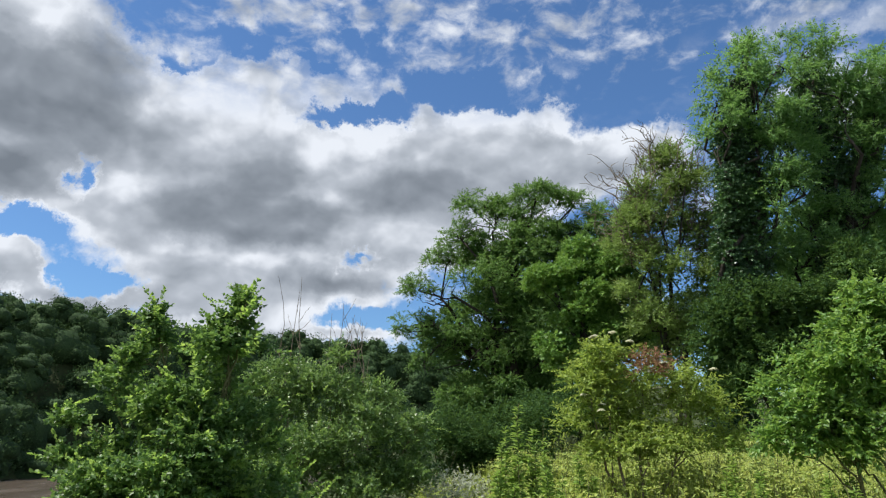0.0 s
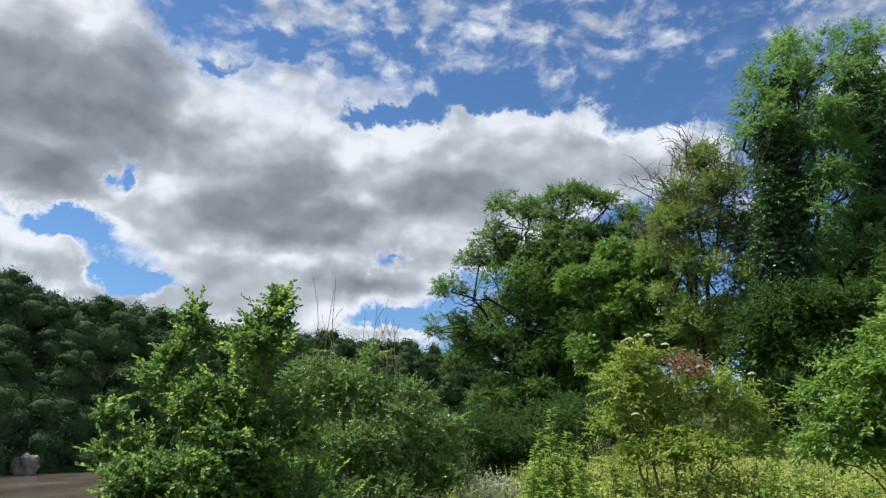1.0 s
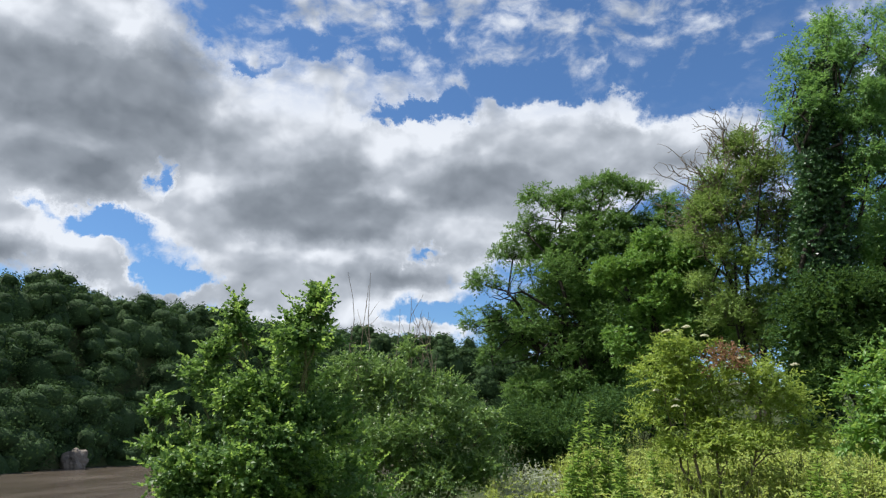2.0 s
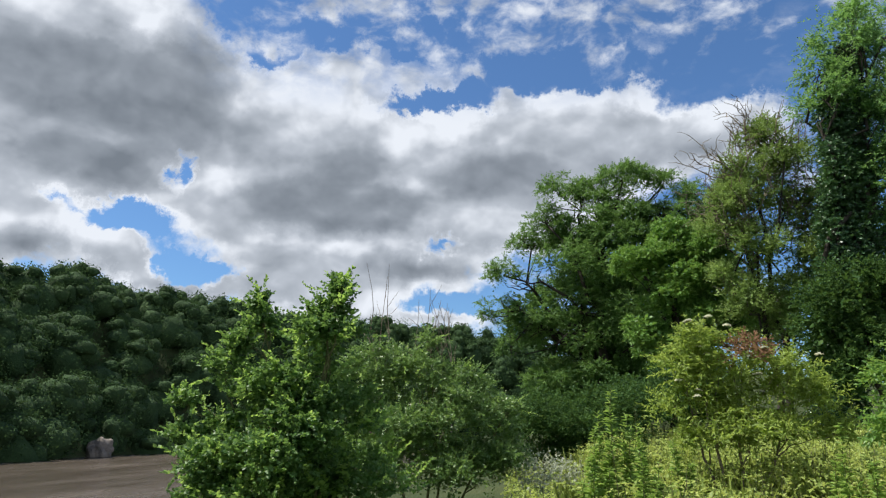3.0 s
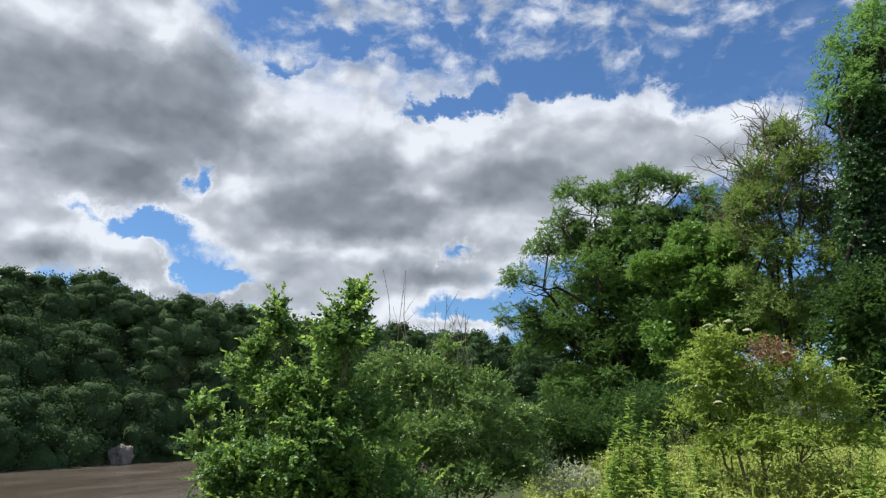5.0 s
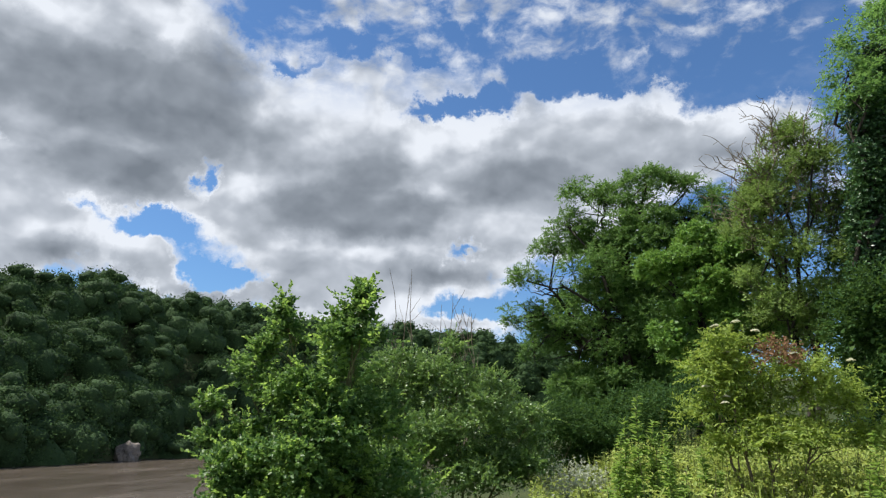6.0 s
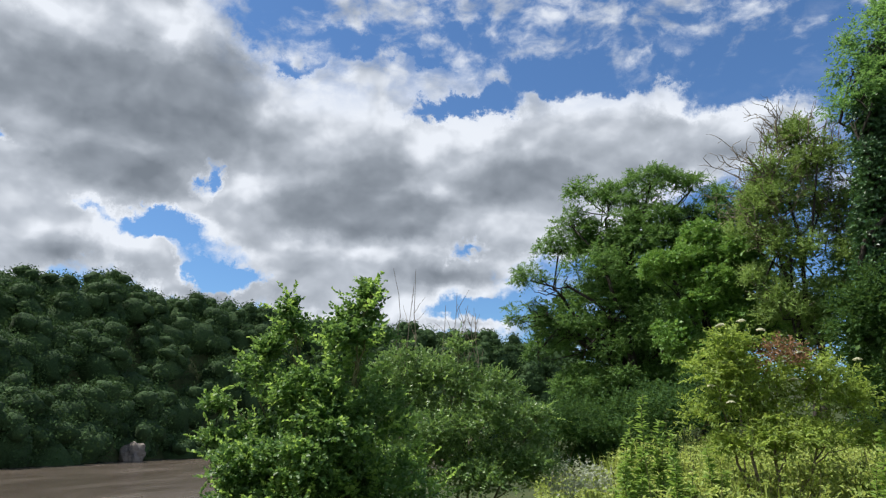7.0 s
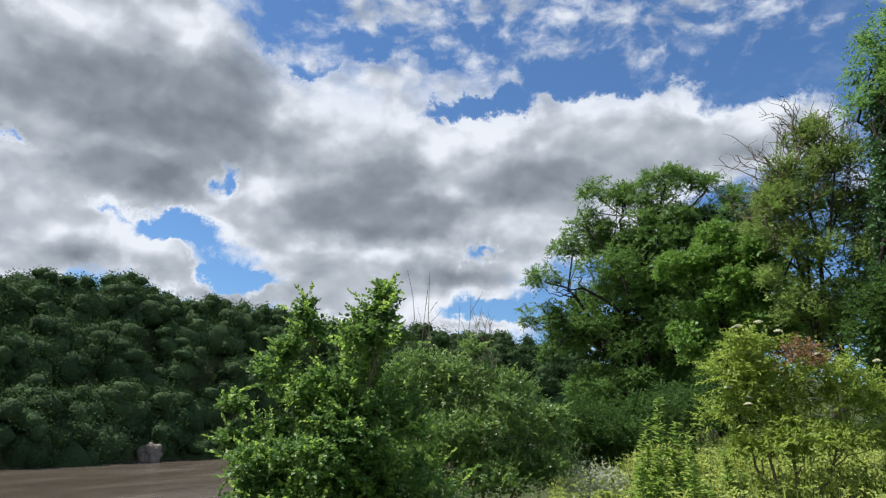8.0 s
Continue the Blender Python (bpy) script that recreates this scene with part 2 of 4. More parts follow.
def leaf_material(name, dark, mid, light, patch=1.5, rough=0.5, through=0.35, gloss=0.3, each=0.55):
    """Foliage: every leaf has its own tint, neighbours drift together, and light comes through it."""
    m, k = material(name)
    own = k.add("ShaderNodeNewGeometry").outputs["Random Per Island"]
    where = k.add("ShaderNodeTexCoord").outputs["Object"]
    drift = k.noise(where, patch, 3.0, 0.6)
    t = k.math("ADD", k.math("MULTIPLY", own, each), k.math("MULTIPLY", k.math("SUBTRACT", drift, 0.28 - (0.55 - each) * 0.5), 1.0), clamp=True)
    colour = k.ramp(t, [(0.05, dark), (0.5, mid), (0.95, light)])
    veins = k.noise(where, 60.0, 2.0)
    colour = k.mix(k.math("MULTIPLY", veins, 0.25), colour, tuple(c * 0.6 for c in mid))
    p = k.add("ShaderNodeBsdfPrincipled")
    k.link(colour, p.inputs["Base Color"])
    p.inputs["Roughness"].default_value = rough
    p.inputs["Specular IOR Level"].default_value = gloss
    tr = k.add("ShaderNodeBsdfTranslucent")
    k.link(k.mix(0.55, colour, tuple(min(1.0, c * s) for c, s in zip(light, (1.2, 1.2, 0.8)))), tr.inputs[0])
    mixer = k.add("ShaderNodeMixShader", in_0=through)
    k.link(p.outputs[0], mixer.inputs[1])
    k.link(tr.outputs[0], mixer.inputs[2])
    out = k.add("ShaderNodeOutputMaterial")
    k.link(mixer.outputs[0], out.inputs[0])
    return m


def plain_material(name, stops, scale=4.0, fine=40.0, rough=0.85, bump=0.4, stretch=(1, 1, 1), depth=0.05):
    """Bark, earth, rock: two scales of noise in colour and relief."""
    m, k = material(name)
    where = k.vmath("MULTIPLY", k.add("ShaderNodeTexCoord").outputs["Object"], stretch)
    a = k.noise(where, scale, 4.0)
    b = k.noise(where, fine, 5.0, 0.65)
    t = k.math("ADD", k.math("MULTIPLY", a, 0.6), k.math("MULTIPLY", b, 0.4), clamp=True)
    p = k.add("ShaderNodeBsdfPrincipled")
    k.link(k.ramp(t, stops), p.inputs["Base Color"])
    p.inputs["Roughness"].default_value = rough
    p.inputs["Specular IOR Level"].default_value = 0.25
    bp = k.add("ShaderNodeBump", in_0=bump, in_1=depth)
    k.link(b, bp.inputs["Height"])
    k.link(bp.outputs[0], p.inputs["Normal"])
    out = k.add("ShaderNodeOutputMaterial")
    k.link(p.outputs[0], out.inputs[0])
    return m


def water_material():
    m, k = material("muddy_water")
    where = k.add("ShaderNodeTexCoord").outputs["Object"]
    streak = k.noise(k.vmath("MULTIPLY", where, (0.05, 0.012, 1.0)), 3.0, 4.0, 0.6)
    p = k.add("ShaderNodeBsdfPrincipled")
    k.link(k.ramp(streak, [(0.3, (0.072, 0.057, 0.045)), (0.7, (0.105, 0.086, 0.068))]), p.inputs["Base Color"])
    k.link(k.ramp(streak, [(0.35, (0.14,) * 3), (0.7, (0.34,) * 3)]), p.inputs["Roughness"])
    p.inputs["IOR"].default_value = 1.33
    h = k.math("ADD", k.noise(k.vmath("MULTIPLY", where, (1.0, 0.5, 1.0)), 0.9, 5.0, 0.6), k.math("MULTIPLY", k.noise(where, 5.0, 3.0), 0.3))
    bp = k.add("ShaderNodeBump", in_0=0.6, in_1=0.25)
    k.link(h, bp.inputs["Height"])
    k.link(bp.outputs[0], p.inputs["Normal"])
    out = k.add("ShaderNodeOutputMaterial")
    k.link(p.outputs[0], out.inputs[0])
    return m


# lime bush: shade darkens the body's colour, sunlight brightens the outer shoots' colour
LEAF_BUSH = leaf_material("lime_green_leaves", (0.039, 0.100, 0.030), (0.087, 0.189, 0.050), (0.213, 0.345, 0.102), 1.4, 0.45, 0.42, 0.4)
LEAF_BUSH_LIT = leaf_material("sunlit_lime_leaves", (0.093, 0.202, 0.050), (0.196, 0.357, 0.083), (0.424, 0.585, 0.165), 1.6, 0.45, 0.5, 0.4)
# shrub's sunlit highlights, painted as a brighter, yellower leaf colour
LEAF_SHRUB_LIT = leaf_material("sunlit_shrub_leaves", (0.133, 0.236, 0.065), (0.252, 0.394, 0.102), (0.448, 0.622, 0.186), 1.4, 0.5, 0.45, 0.35)
LEAF_SHRUB = leaf_material("small_grey_green_leaves", (0.059, 0.124, 0.037), (0.123, 0.227, 0.065), (0.266, 0.403, 0.128), 1.2, 0.38, 0.35, 0.6)
LEAF_CROWN = leaf_material("locust_leaves", (0.046, 0.109, 0.029), (0.101, 0.212, 0.056), (0.220, 0.366, 0.107), 0.35, 0.5, 0.40)
LEAF_TALL = leaf_material("tall_tree_leaves", (0.064, 0.145, 0.051), (0.132, 0.274, 0.088), (0.262, 0.447, 0.140), 0.35, 0.5, 0.42)
LEAF_IVY = leaf_material("ivy_leaves", (0.025, 0.071, 0.037), (0.051, 0.122, 0.049), (0.108, 0.216, 0.062), 0.6, 0.35, 0.2, 0.5)
LEAF_BRIGHT = leaf_material("ivy_clad_tree_leaves", (0.078, 0.169, 0.039), (0.140, 0.292, 0.063), (0.282, 0.442, 0.101), 0.5, 0.45, 0.3)
LEAF_SPARSE = leaf_material("thin_olive_leaves", (0.105, 0.174, 0.049), (0.192, 0.295, 0.078), (0.318, 0.443, 0.134), 0.6, 0.55, 0.38)
# darkened leaf colour: shade from the canopy above is put into it
LEAF_SHADE_TINT = leaf_material("shade_tinted_leaves", (0.024, 0.060, 0.022), (0.049, 0.110, 0.030), (0.110, 0.194, 0.049), 0.5, 0.6, 0.3, 0.12)
LEAF_RIGHT = leaf_material("fresh_bush_leaves", (0.067, 0.158, 0.038), (0.139, 0.285, 0.062), (0.314, 0.463, 0.109), 1.3, 0.45, 0.42, 0.45)
LEAF_ELDER = leaf_material("elder_leaves", (0.097, 0.158, 0.035), (0.226, 0.329, 0.068), (0.435, 0.536, 0.127), 1.5, 0.5, 0.42)
LEAF_RUST = leaf_material("withered_leaves", (0.160, 0.085, 0.050), (0.260, 0.140, 0.085), (0.360, 0.230, 0.140), 3.0, 0.7, 0.3, 0.2)
LEAF_MEADOW = leaf_material("meadow_weed_leaves", (0.110, 0.169, 0.045), (0.279, 0.377, 0.087), (0.585, 0.650, 0.211), 0.9, 0.5, 0.38)
LEAF_PLANT = leaf_material("tall_herb_leaves", (0.113, 0.205, 0.043), (0.202, 0.337, 0.069), (0.328, 0.456, 0.121), 2.0, 0.5, 0.4)
# cloud shadow and a little blue haze are mixed into this leaf colour
LEAF_WOODS = leaf_material("far_wood_leaves", (0.037, 0.071, 0.030), (0.056, 0.104, 0.041), (0.086, 0.143, 0.054), 0.09, 0.9, 0.15, 0.03, 0.15)
PETAL = leaf_material("cream_petals", (0.351, 0.351, 0.228), (0.446, 0.446, 0.312), (0.510, 0.510, 0.396), 3.0, 0.7, 0.3, 0.2)
BLOSSOM = leaf_material("pale_blossom", (0.22, 0.27, 0.17), (0.38, 0.42, 0.32), (0.58, 0.6, 0.52), 2.0, 0.7, 0.3, 0.2)
BARK = plain_material("grey_brown_bark", [(0.3, (0.020, 0.017, 0.013)), (0.7, (0.062, 0.054, 0.044))], 3.0, 22.0, 0.9, 0.7, (1, 1, 0.25))
DEAD_WOOD = plain_material("bare_dead_wood", [(0.3, (0.115, 0.095, 0.068)), (0.7, (0.27, 0.225, 0.165))], 3.0, 25.0, 0.9, 0.5, (1, 1, 0.25))
STEM = plain_material("green_brown_stems", [(0.3, (0.07, 0.085, 0.03)), (0.7, (0.19, 0.18, 0.08))], 5.0, 40.0, 0.8, 0.3)
EARTH = plain_material("grassy_earth", [(0.25, (0.022, 0.028, 0.011)), (0.5, (0.038, 0.055, 0.017)), (0.75, (0.075, 0.08, 0.032))], 0.35, 9.0, 0.95, 0.6)
ROCK = plain_material("pale_limestone", [(0.3, (0.10, 0.09, 0.08)), (0.7, (0.30, 0.26, 0.22))], 0.4, 3.0, 0.9, 0.8, (1, 1, 2.5))
# for the crowns' solid cores; inner shade is painted as a darker green
CORE_SHADE = plain_material("far_wood_core_shade", [(0.3, (0.018, 0.040, 0.014)), (0.5, (0.034, 0.068, 0.024)), (0.72, (0.060, 0.105, 0.036))], 0.16, 1.6, 0.95, 0.9, depth=0.5)
WATER = water_material()

# ---------------------------------------------------------------- building helpers


def put(name, data, mat, parent=None, label=""):
    ob = new(name, data)
    if mat is not None:
        data.materials.append(mat)
    if parent is not None:
        ob.parent = parent
    return tagged(ob, label)


def mesh_of(name, co, faces, smooth=False):
    """A mesh from arrays: co (n, 3), faces (m, 3 or 4)."""
    me = bpy.data.meshes.new(name)
    co, faces = np.asarray(co, np.float32), np.asarray(faces, np.int32)
    n, side = faces.shape
    me.vertices.add(len(co))
    me.vertices.foreach_set("co", co.ravel())
    me.loops.add(n * side)
    me.loops.foreach_set("vertex_index", faces.ravel())
    me.polygons.add(n)
    me.polygons.foreach_set("loop_start", np.arange(0, n * side, side, dtype=np.int32))
    if smooth:
        me.polygons.foreach_set("use_smooth", np.ones(n, bool))
    me.update(calc_edges=True)
    return me


def unit(v):
    return v / np.maximum(np.linalg.norm(v, axis=-1, keepdims=True), 1e-9)


def leaf_arrays(base, along, facing, length, width, fine=False, fold=0.25, droop=0.15):
    """Leaves from their stalk, direction and face; folded along the midrib. fine leaves have a rounded outline."""
    along = unit(along)
    side = unit(np.cross(along, facing))
    up = np.cross(side, along)
    L, W = length[:, None], (length * width)[:, None] * 0.5
    n = len(base)
    tip = base + along * L - up * L * droop
    if not fine:
        mid = base + along * L * 0.42
        co = np.stack([base, mid + side * W + up * W * fold, tip, mid - side * W + up * W * fold], 1).reshape(-1, 3)
        q = (np.arange(n) * 4)[:, None]
        tri = np.concatenate([q + np.array([[0, 1, 2]]), q + np.array([[0, 2, 3]])], 1).reshape(-1, 3)
        return co, tri
    a, b = base + along * L * 0.25, base + along * L * 0.62 - up * L * droop * 0.3
    co = np.stack([base, a + side * W * 0.9 + up * W * fold, b + side * W * 0.85 + up * W * fold, tip,
                   b - side * W * 0.85 + up * W * fold, a - side * W * 0.9 + up * W * fold], 1).reshape(-1, 3)
    q = (np.arange(n) * 6)[:, None]
    tri = np.concatenate([q + np.array([[0, 1, 2]]), q + np.array([[0, 2, 3]]), q + np.array([[0, 3, 4]]), q + np.array([[0, 4, 5]])], 1).reshape(-1, 3)
    return co, tri


def joined(pieces):
    cos, tris, n = [], [], 0
    for co, tri in pieces:
        cos.append(co)
        tris.append(tri + n)
        n += len(co)
    return np.concatenate(cos), np.concatenate(tris)


def spray_leaves(rng, start, axis, reach, count, leaf, width, fine=False, flat=0.5, fold=0.25, droop=0.15):
    """count leaves set alternately along each spray. flat: how much the leaves turn their faces to the sky."""
    n = len(start)
    axis = unit(axis)
    t = (np.arange(count)[None, :] + rng.random((n, count))) / count
    sag = np.zeros((n, count, 3))
    sag[..., 2] = -0.18 * reach[:, None] * t ** 2
    p = start[:, None, :] + axis[:, None, :] * (reach[:, None] * t)[..., None] + sag
    ref = unit(rng.normal(size=(n, 3)) * 0.5 + np.array([0, 0, 1.0]))
    right = unit(np.cross(axis, ref))
    sign = np.where(np.arange(count) % 2 == 0, 1.0, -1.0)[None, :, None]
    along = axis[:, None, :] * (0.35 + 0.5 * t[..., None]) + right[:, None, :] * sign * (1.05 - 0.7 * t[..., None]) + rng.normal(size=(n, count, 3)) * 0.28
    face = np.array([0, 0, 1.0]) * flat + rng.normal(size=(n, count, 3)) * 0.55
    length = leaf * rng.uniform(0.6, 1.2, (n, count)) * (1.1 - 0.45 * t)
    return leaf_arrays(p.reshape(-1, 3), along.reshape(-1, 3), face.reshape(-1, 3), length.ravel(), width, fine, fold, droop)


def shell(rng, rows, per_area, inner=0.55, spread=0.12, under=-0.75, gaps=0.0, gap_size=0.6):
    """Points near the skin of a crown's masses, and the way outwards there."""
    pts, ways = [], []
    for x, y, z, rx, rz in rows:
        n = max(6, int(per_area * rx * (rx + rz) * 2.0))
        d = unit(rng.normal(size=(n * 2, 3)))
        d = d[d[:, 2] > under][:n]
        rad = np.array([rx, rx * 0.95, rz])
        u = inner + (1.0 - inner) * np.sqrt(rng.random(len(d))) + rng.normal(size=len(d)) * spread
        p = np.array([x, y, z]) + d * rad * u[:, None]
        keep = np.ones(len(p), bool)
        if gaps > 0:
            keep = np.array([noise.noise(Vector(q) / gap_size) for q in p]) > gaps - 0.55
        pts.append(p[keep])
        ways.append(unit(d / rad)[keep])
    return np.concatenate(pts), np.concatenate(ways)


def tube_arrays(points, radii, sides=6):
    """A tapered, bent tube through points."""
    pts, radii = np.asarray(points, float), np.asarray(radii, float)
    n = len(pts)
    tang = unit(np.gradient(pts, axis=0))
    ref = np.array([0.31, 0.95, 0.05])
    a = unit(np.cross(tang, ref))
    b = np.cross(tang, a)
    ang = np.arange(sides) * 2 * np.pi / sides
    ring = a[:, None, :] * np.cos(ang)[None, :, None] + b[:, None, :] * np.sin(ang)[None, :, None]
    co = (pts[:, None, :] + ring * radii[:, None, None]).reshape(-1, 3)
    i, j = np.meshgrid(np.arange(n - 1), np.arange(sides), indexing="ij")
    k = (j + 1) % sides
    A, B, C, D = i * sides + j, i * sides + k, (i + 1) * sides + k, (i + 1) * sides + j
    tri = np.concatenate([np.stack([A, B, C], -1).reshape(-1, 3), np.stack([A, C, D], -1).reshape(-1, 3)])
    return co, tri


def bend(rng, a, b, n=7, wander=0.08, lift=0.0):
    """A wandering line from a to b."""
    a, b = np.asarray(a, float), np.asarray(b, float)
    t = np.linspace(0, 1, n)[:, None]
    size = np.linalg.norm(b - a)
    w = np.cumsum(rng.normal(size=(n, 3)), axis=0) * size * wander / math.sqrt(n)
    w -= w[0] + (w[-1] - w[0]) * t
    return a + (b - a) * t + w + np.array([0, 0, 1.0]) * lift * size * np.sin(t * np.pi)


def thing(name, place, label, category, group="", kind=""):
    ob = new(name)
    ob.location = place
    return tagged(ob, label, category, group, kind)


def wood_of(rng, root, base, rows, thickness, mat, twigs=5, lean=(0, 0), stems=1, twig_mat=None, twig_radius=0.35, wander=0.10):
    """Trunks, a limb to each mass of the crown, and twigs inside it. Returns nothing; hangs the parts under root."""
    base = np.asarray(base, float)
    masses = np.array(rows, float)
    groups = np.array_split(np.argsort(masses[:, 0]), stems)
    fine = []
    for g in groups:
        part_rows = masses[g]
        hi = part_rows[part_rows[:, 2].argmax()]
        foot = base + np.array([(part_rows[:, 0].mean() - base[0]) * 0.15, 0, 0])
        line = bend(rng, foot, (hi[0] + lean[0], hi[1] + lean[1], hi[2] - hi[4] * 0.3), 12, wander * 0.35)
        rad = np.linspace(thickness / stems ** 0.5, thickness * 0.14, 12)
        rad[0] *= 1.35
        put("trunk", mesh_of("trunk", *tube_arrays(line - base, rad, 9), smooth=True), mat, root)
        for x, y, z, rx, rz in part_rows:
            reach = np.array([x, y, z])
            i = int(np.argmin(np.abs(line[:, 2] - (base[2] + (z - base[2]) * 0.62))))
            i = min(max(i, 1), 10)
            r0 = rad[i] * 0.62
            limb = bend(rng, line[i], reach, 8, wander * 1.5, 0.08)
            put("limb", mesh_of("limb", *tube_arrays(limb - base, np.linspace(r0, r0 * 0.3, 8), 6), smooth=True), mat, root)
            for _ in range(twigs):
                d = unit(rng.normal(size=3) + np.array([0, 0, 0.45]))
                s = limb[rng.integers(4, 8)]
                e = reach + d * np.array([rx, rx, rz]) * rng.uniform(0.7, 1.02)
                fine.append(tube_arrays(bend(rng, s, e, 6, wander * 1.8, 0.05) - base, np.linspace(r0 * twig_radius, r0 * 0.06, 6), 4))
    if fine:
        tagged(put("twigwork", mesh_of("twigwork", *joined(fine), smooth=True), twig_mat or mat, root), kind="stuff")


def local(arrays, base):
    co, tri = arrays
    return co - np.asarray(base, float), tri


# ---------------------------------------------------------------- land and river

WATER_LEVEL = -4.8


def ease(v):
    v = np.clip(v, 0, 1)
    return v * v * (3 - 2 * v)


def far_shore(y):
    """Where the far bank runs: straight, then bending across ahead. Returns x and its slope."""
    s = np.clip(np.asarray(y, float) - 150.0, 0, 170)
    return -90.0 + 0.006 * s ** 2 + 2.04 * np.clip(np.asarray(y, float) - 320.0, 0, None), 0.012 * s


def land_height(x, y):
    """The near bank, the river bed and the wooded gorge side across the river."""
    x, y = np.asarray(x, float), np.asarray(y, float)
    xs, slope = far_shore(y)
    inland = (xs - x) / np.sqrt(1 + slope ** 2)
    edge = -3.6 - 0.05 * np.clip(y, 0, 200) - x
    bank = -6.4 * ease(edge / 13.0) + 0.12 * np.sin(x * 0.9 + 1.3) * np.cos(y * 0.7)
    bank = bank + 0.75 * ease((y - 5) / 14.0) * ease((x + 1.5) / 3.5)
    crest = 29.0 + 10.5 * ease((y - 115) / 75.0) + 1.2 * np.sin(y * 0.09) + 0.8 * np.sin(y * 0.23 + x * 0.1)
    far = WATER_LEVEL - 0.8 + 2.5 * ease((inland + 1.0) / 3.0) + crest * ease((inland + 5) / 46.0)
    return np.where(inland > -2.0, np.maximum(far, -6.4), bank)


def build_land():
    u = np.concatenate([-np.geomspace(3000, 130, 14), np.linspace(-120, 60, 121), np.geomspace(66, 3000, 16)])
    v = np.concatenate([-np.geomspace(3000, 34, 12), np.linspace(-30, 40, 71), np.linspace(42.5, 330, 116), np.geomspace(340, 3000, 14)])
    X, Y = np.meshgrid(u, v, indexing="ij")
    co = np.stack([X, Y, land_height(X, Y)], -1).reshape(-1, 3)
    a, b = len(u), len(v)
    i, j = np.meshgrid(np.arange(a - 1), np.arange(b - 1), indexing="ij")
    q = i * b + j
    put("ground", mesh_of("ground", co, np.stack([q, q + b, q + b + 1, q + 1], -1).reshape(-1, 4), smooth=True), EARTH)
    tagged(bpy.data.objects["ground"], "grassy earth bank falling to the river and rising beyond", "ground", kind="structure")
    wx = np.array([-900.0, 20.0])
    wy = np.array([-600.0, 900.0])
    co = [(wx[0], wy[0], WATER_LEVEL), (wx[1], wy[0], WATER_LEVEL), (wx[1], wy[1], WATER_LEVEL), (wx[0], wy[1], WATER_LEVEL)]
    put("water", mesh_of("water", co, [(0, 1, 2, 3)]), WATER)
    tagged(bpy.data.objects["water"], "muddy brown river with slow streaks and ripples", "river", kind="structure")


build_land()


def build_rock():
    """A pale rock face at the foot of the far bank."""
    rng = np.random.default_rng(5)
    bm = bmesh.new()
    bmesh.ops.create_icosphere(bm, subdivisions=4, radius=1.0)
    for v in bm.verts:
        n = noise.fractal(v.co * 1.7, 1.0, 2.0, 5)
        v.co = Vector((v.co.x * 1.6, v.co.y * 1.2, v.co.z * 3.4)) * (1.0 + 0.28 * n)
    me = bpy.data.meshes.new("rock_face")
    bm.to_mesh(me)
    bm.free()
    for x, y, s in ((-87.4, 132.5, 0.8), (-89.6, 156.0, 0.6), (-91.0, 118.0, 0.6)):
        ob = put("rock_face", me if s == 0.8 else me.copy(), ROCK if s == 0.8 else None)
        ob.location, ob.scale = (x, y, WATER_LEVEL + 0.6), (s * 1.9, s * 2.6, s * 1.15)
        ob.rotation_euler = (0.0, 0.12, rng.uniform(-0.3, 0.3))
        tagged(ob, "pale limestone outcrop at the river's far edge", "rock", "rocks on the far bank")


build_rock()


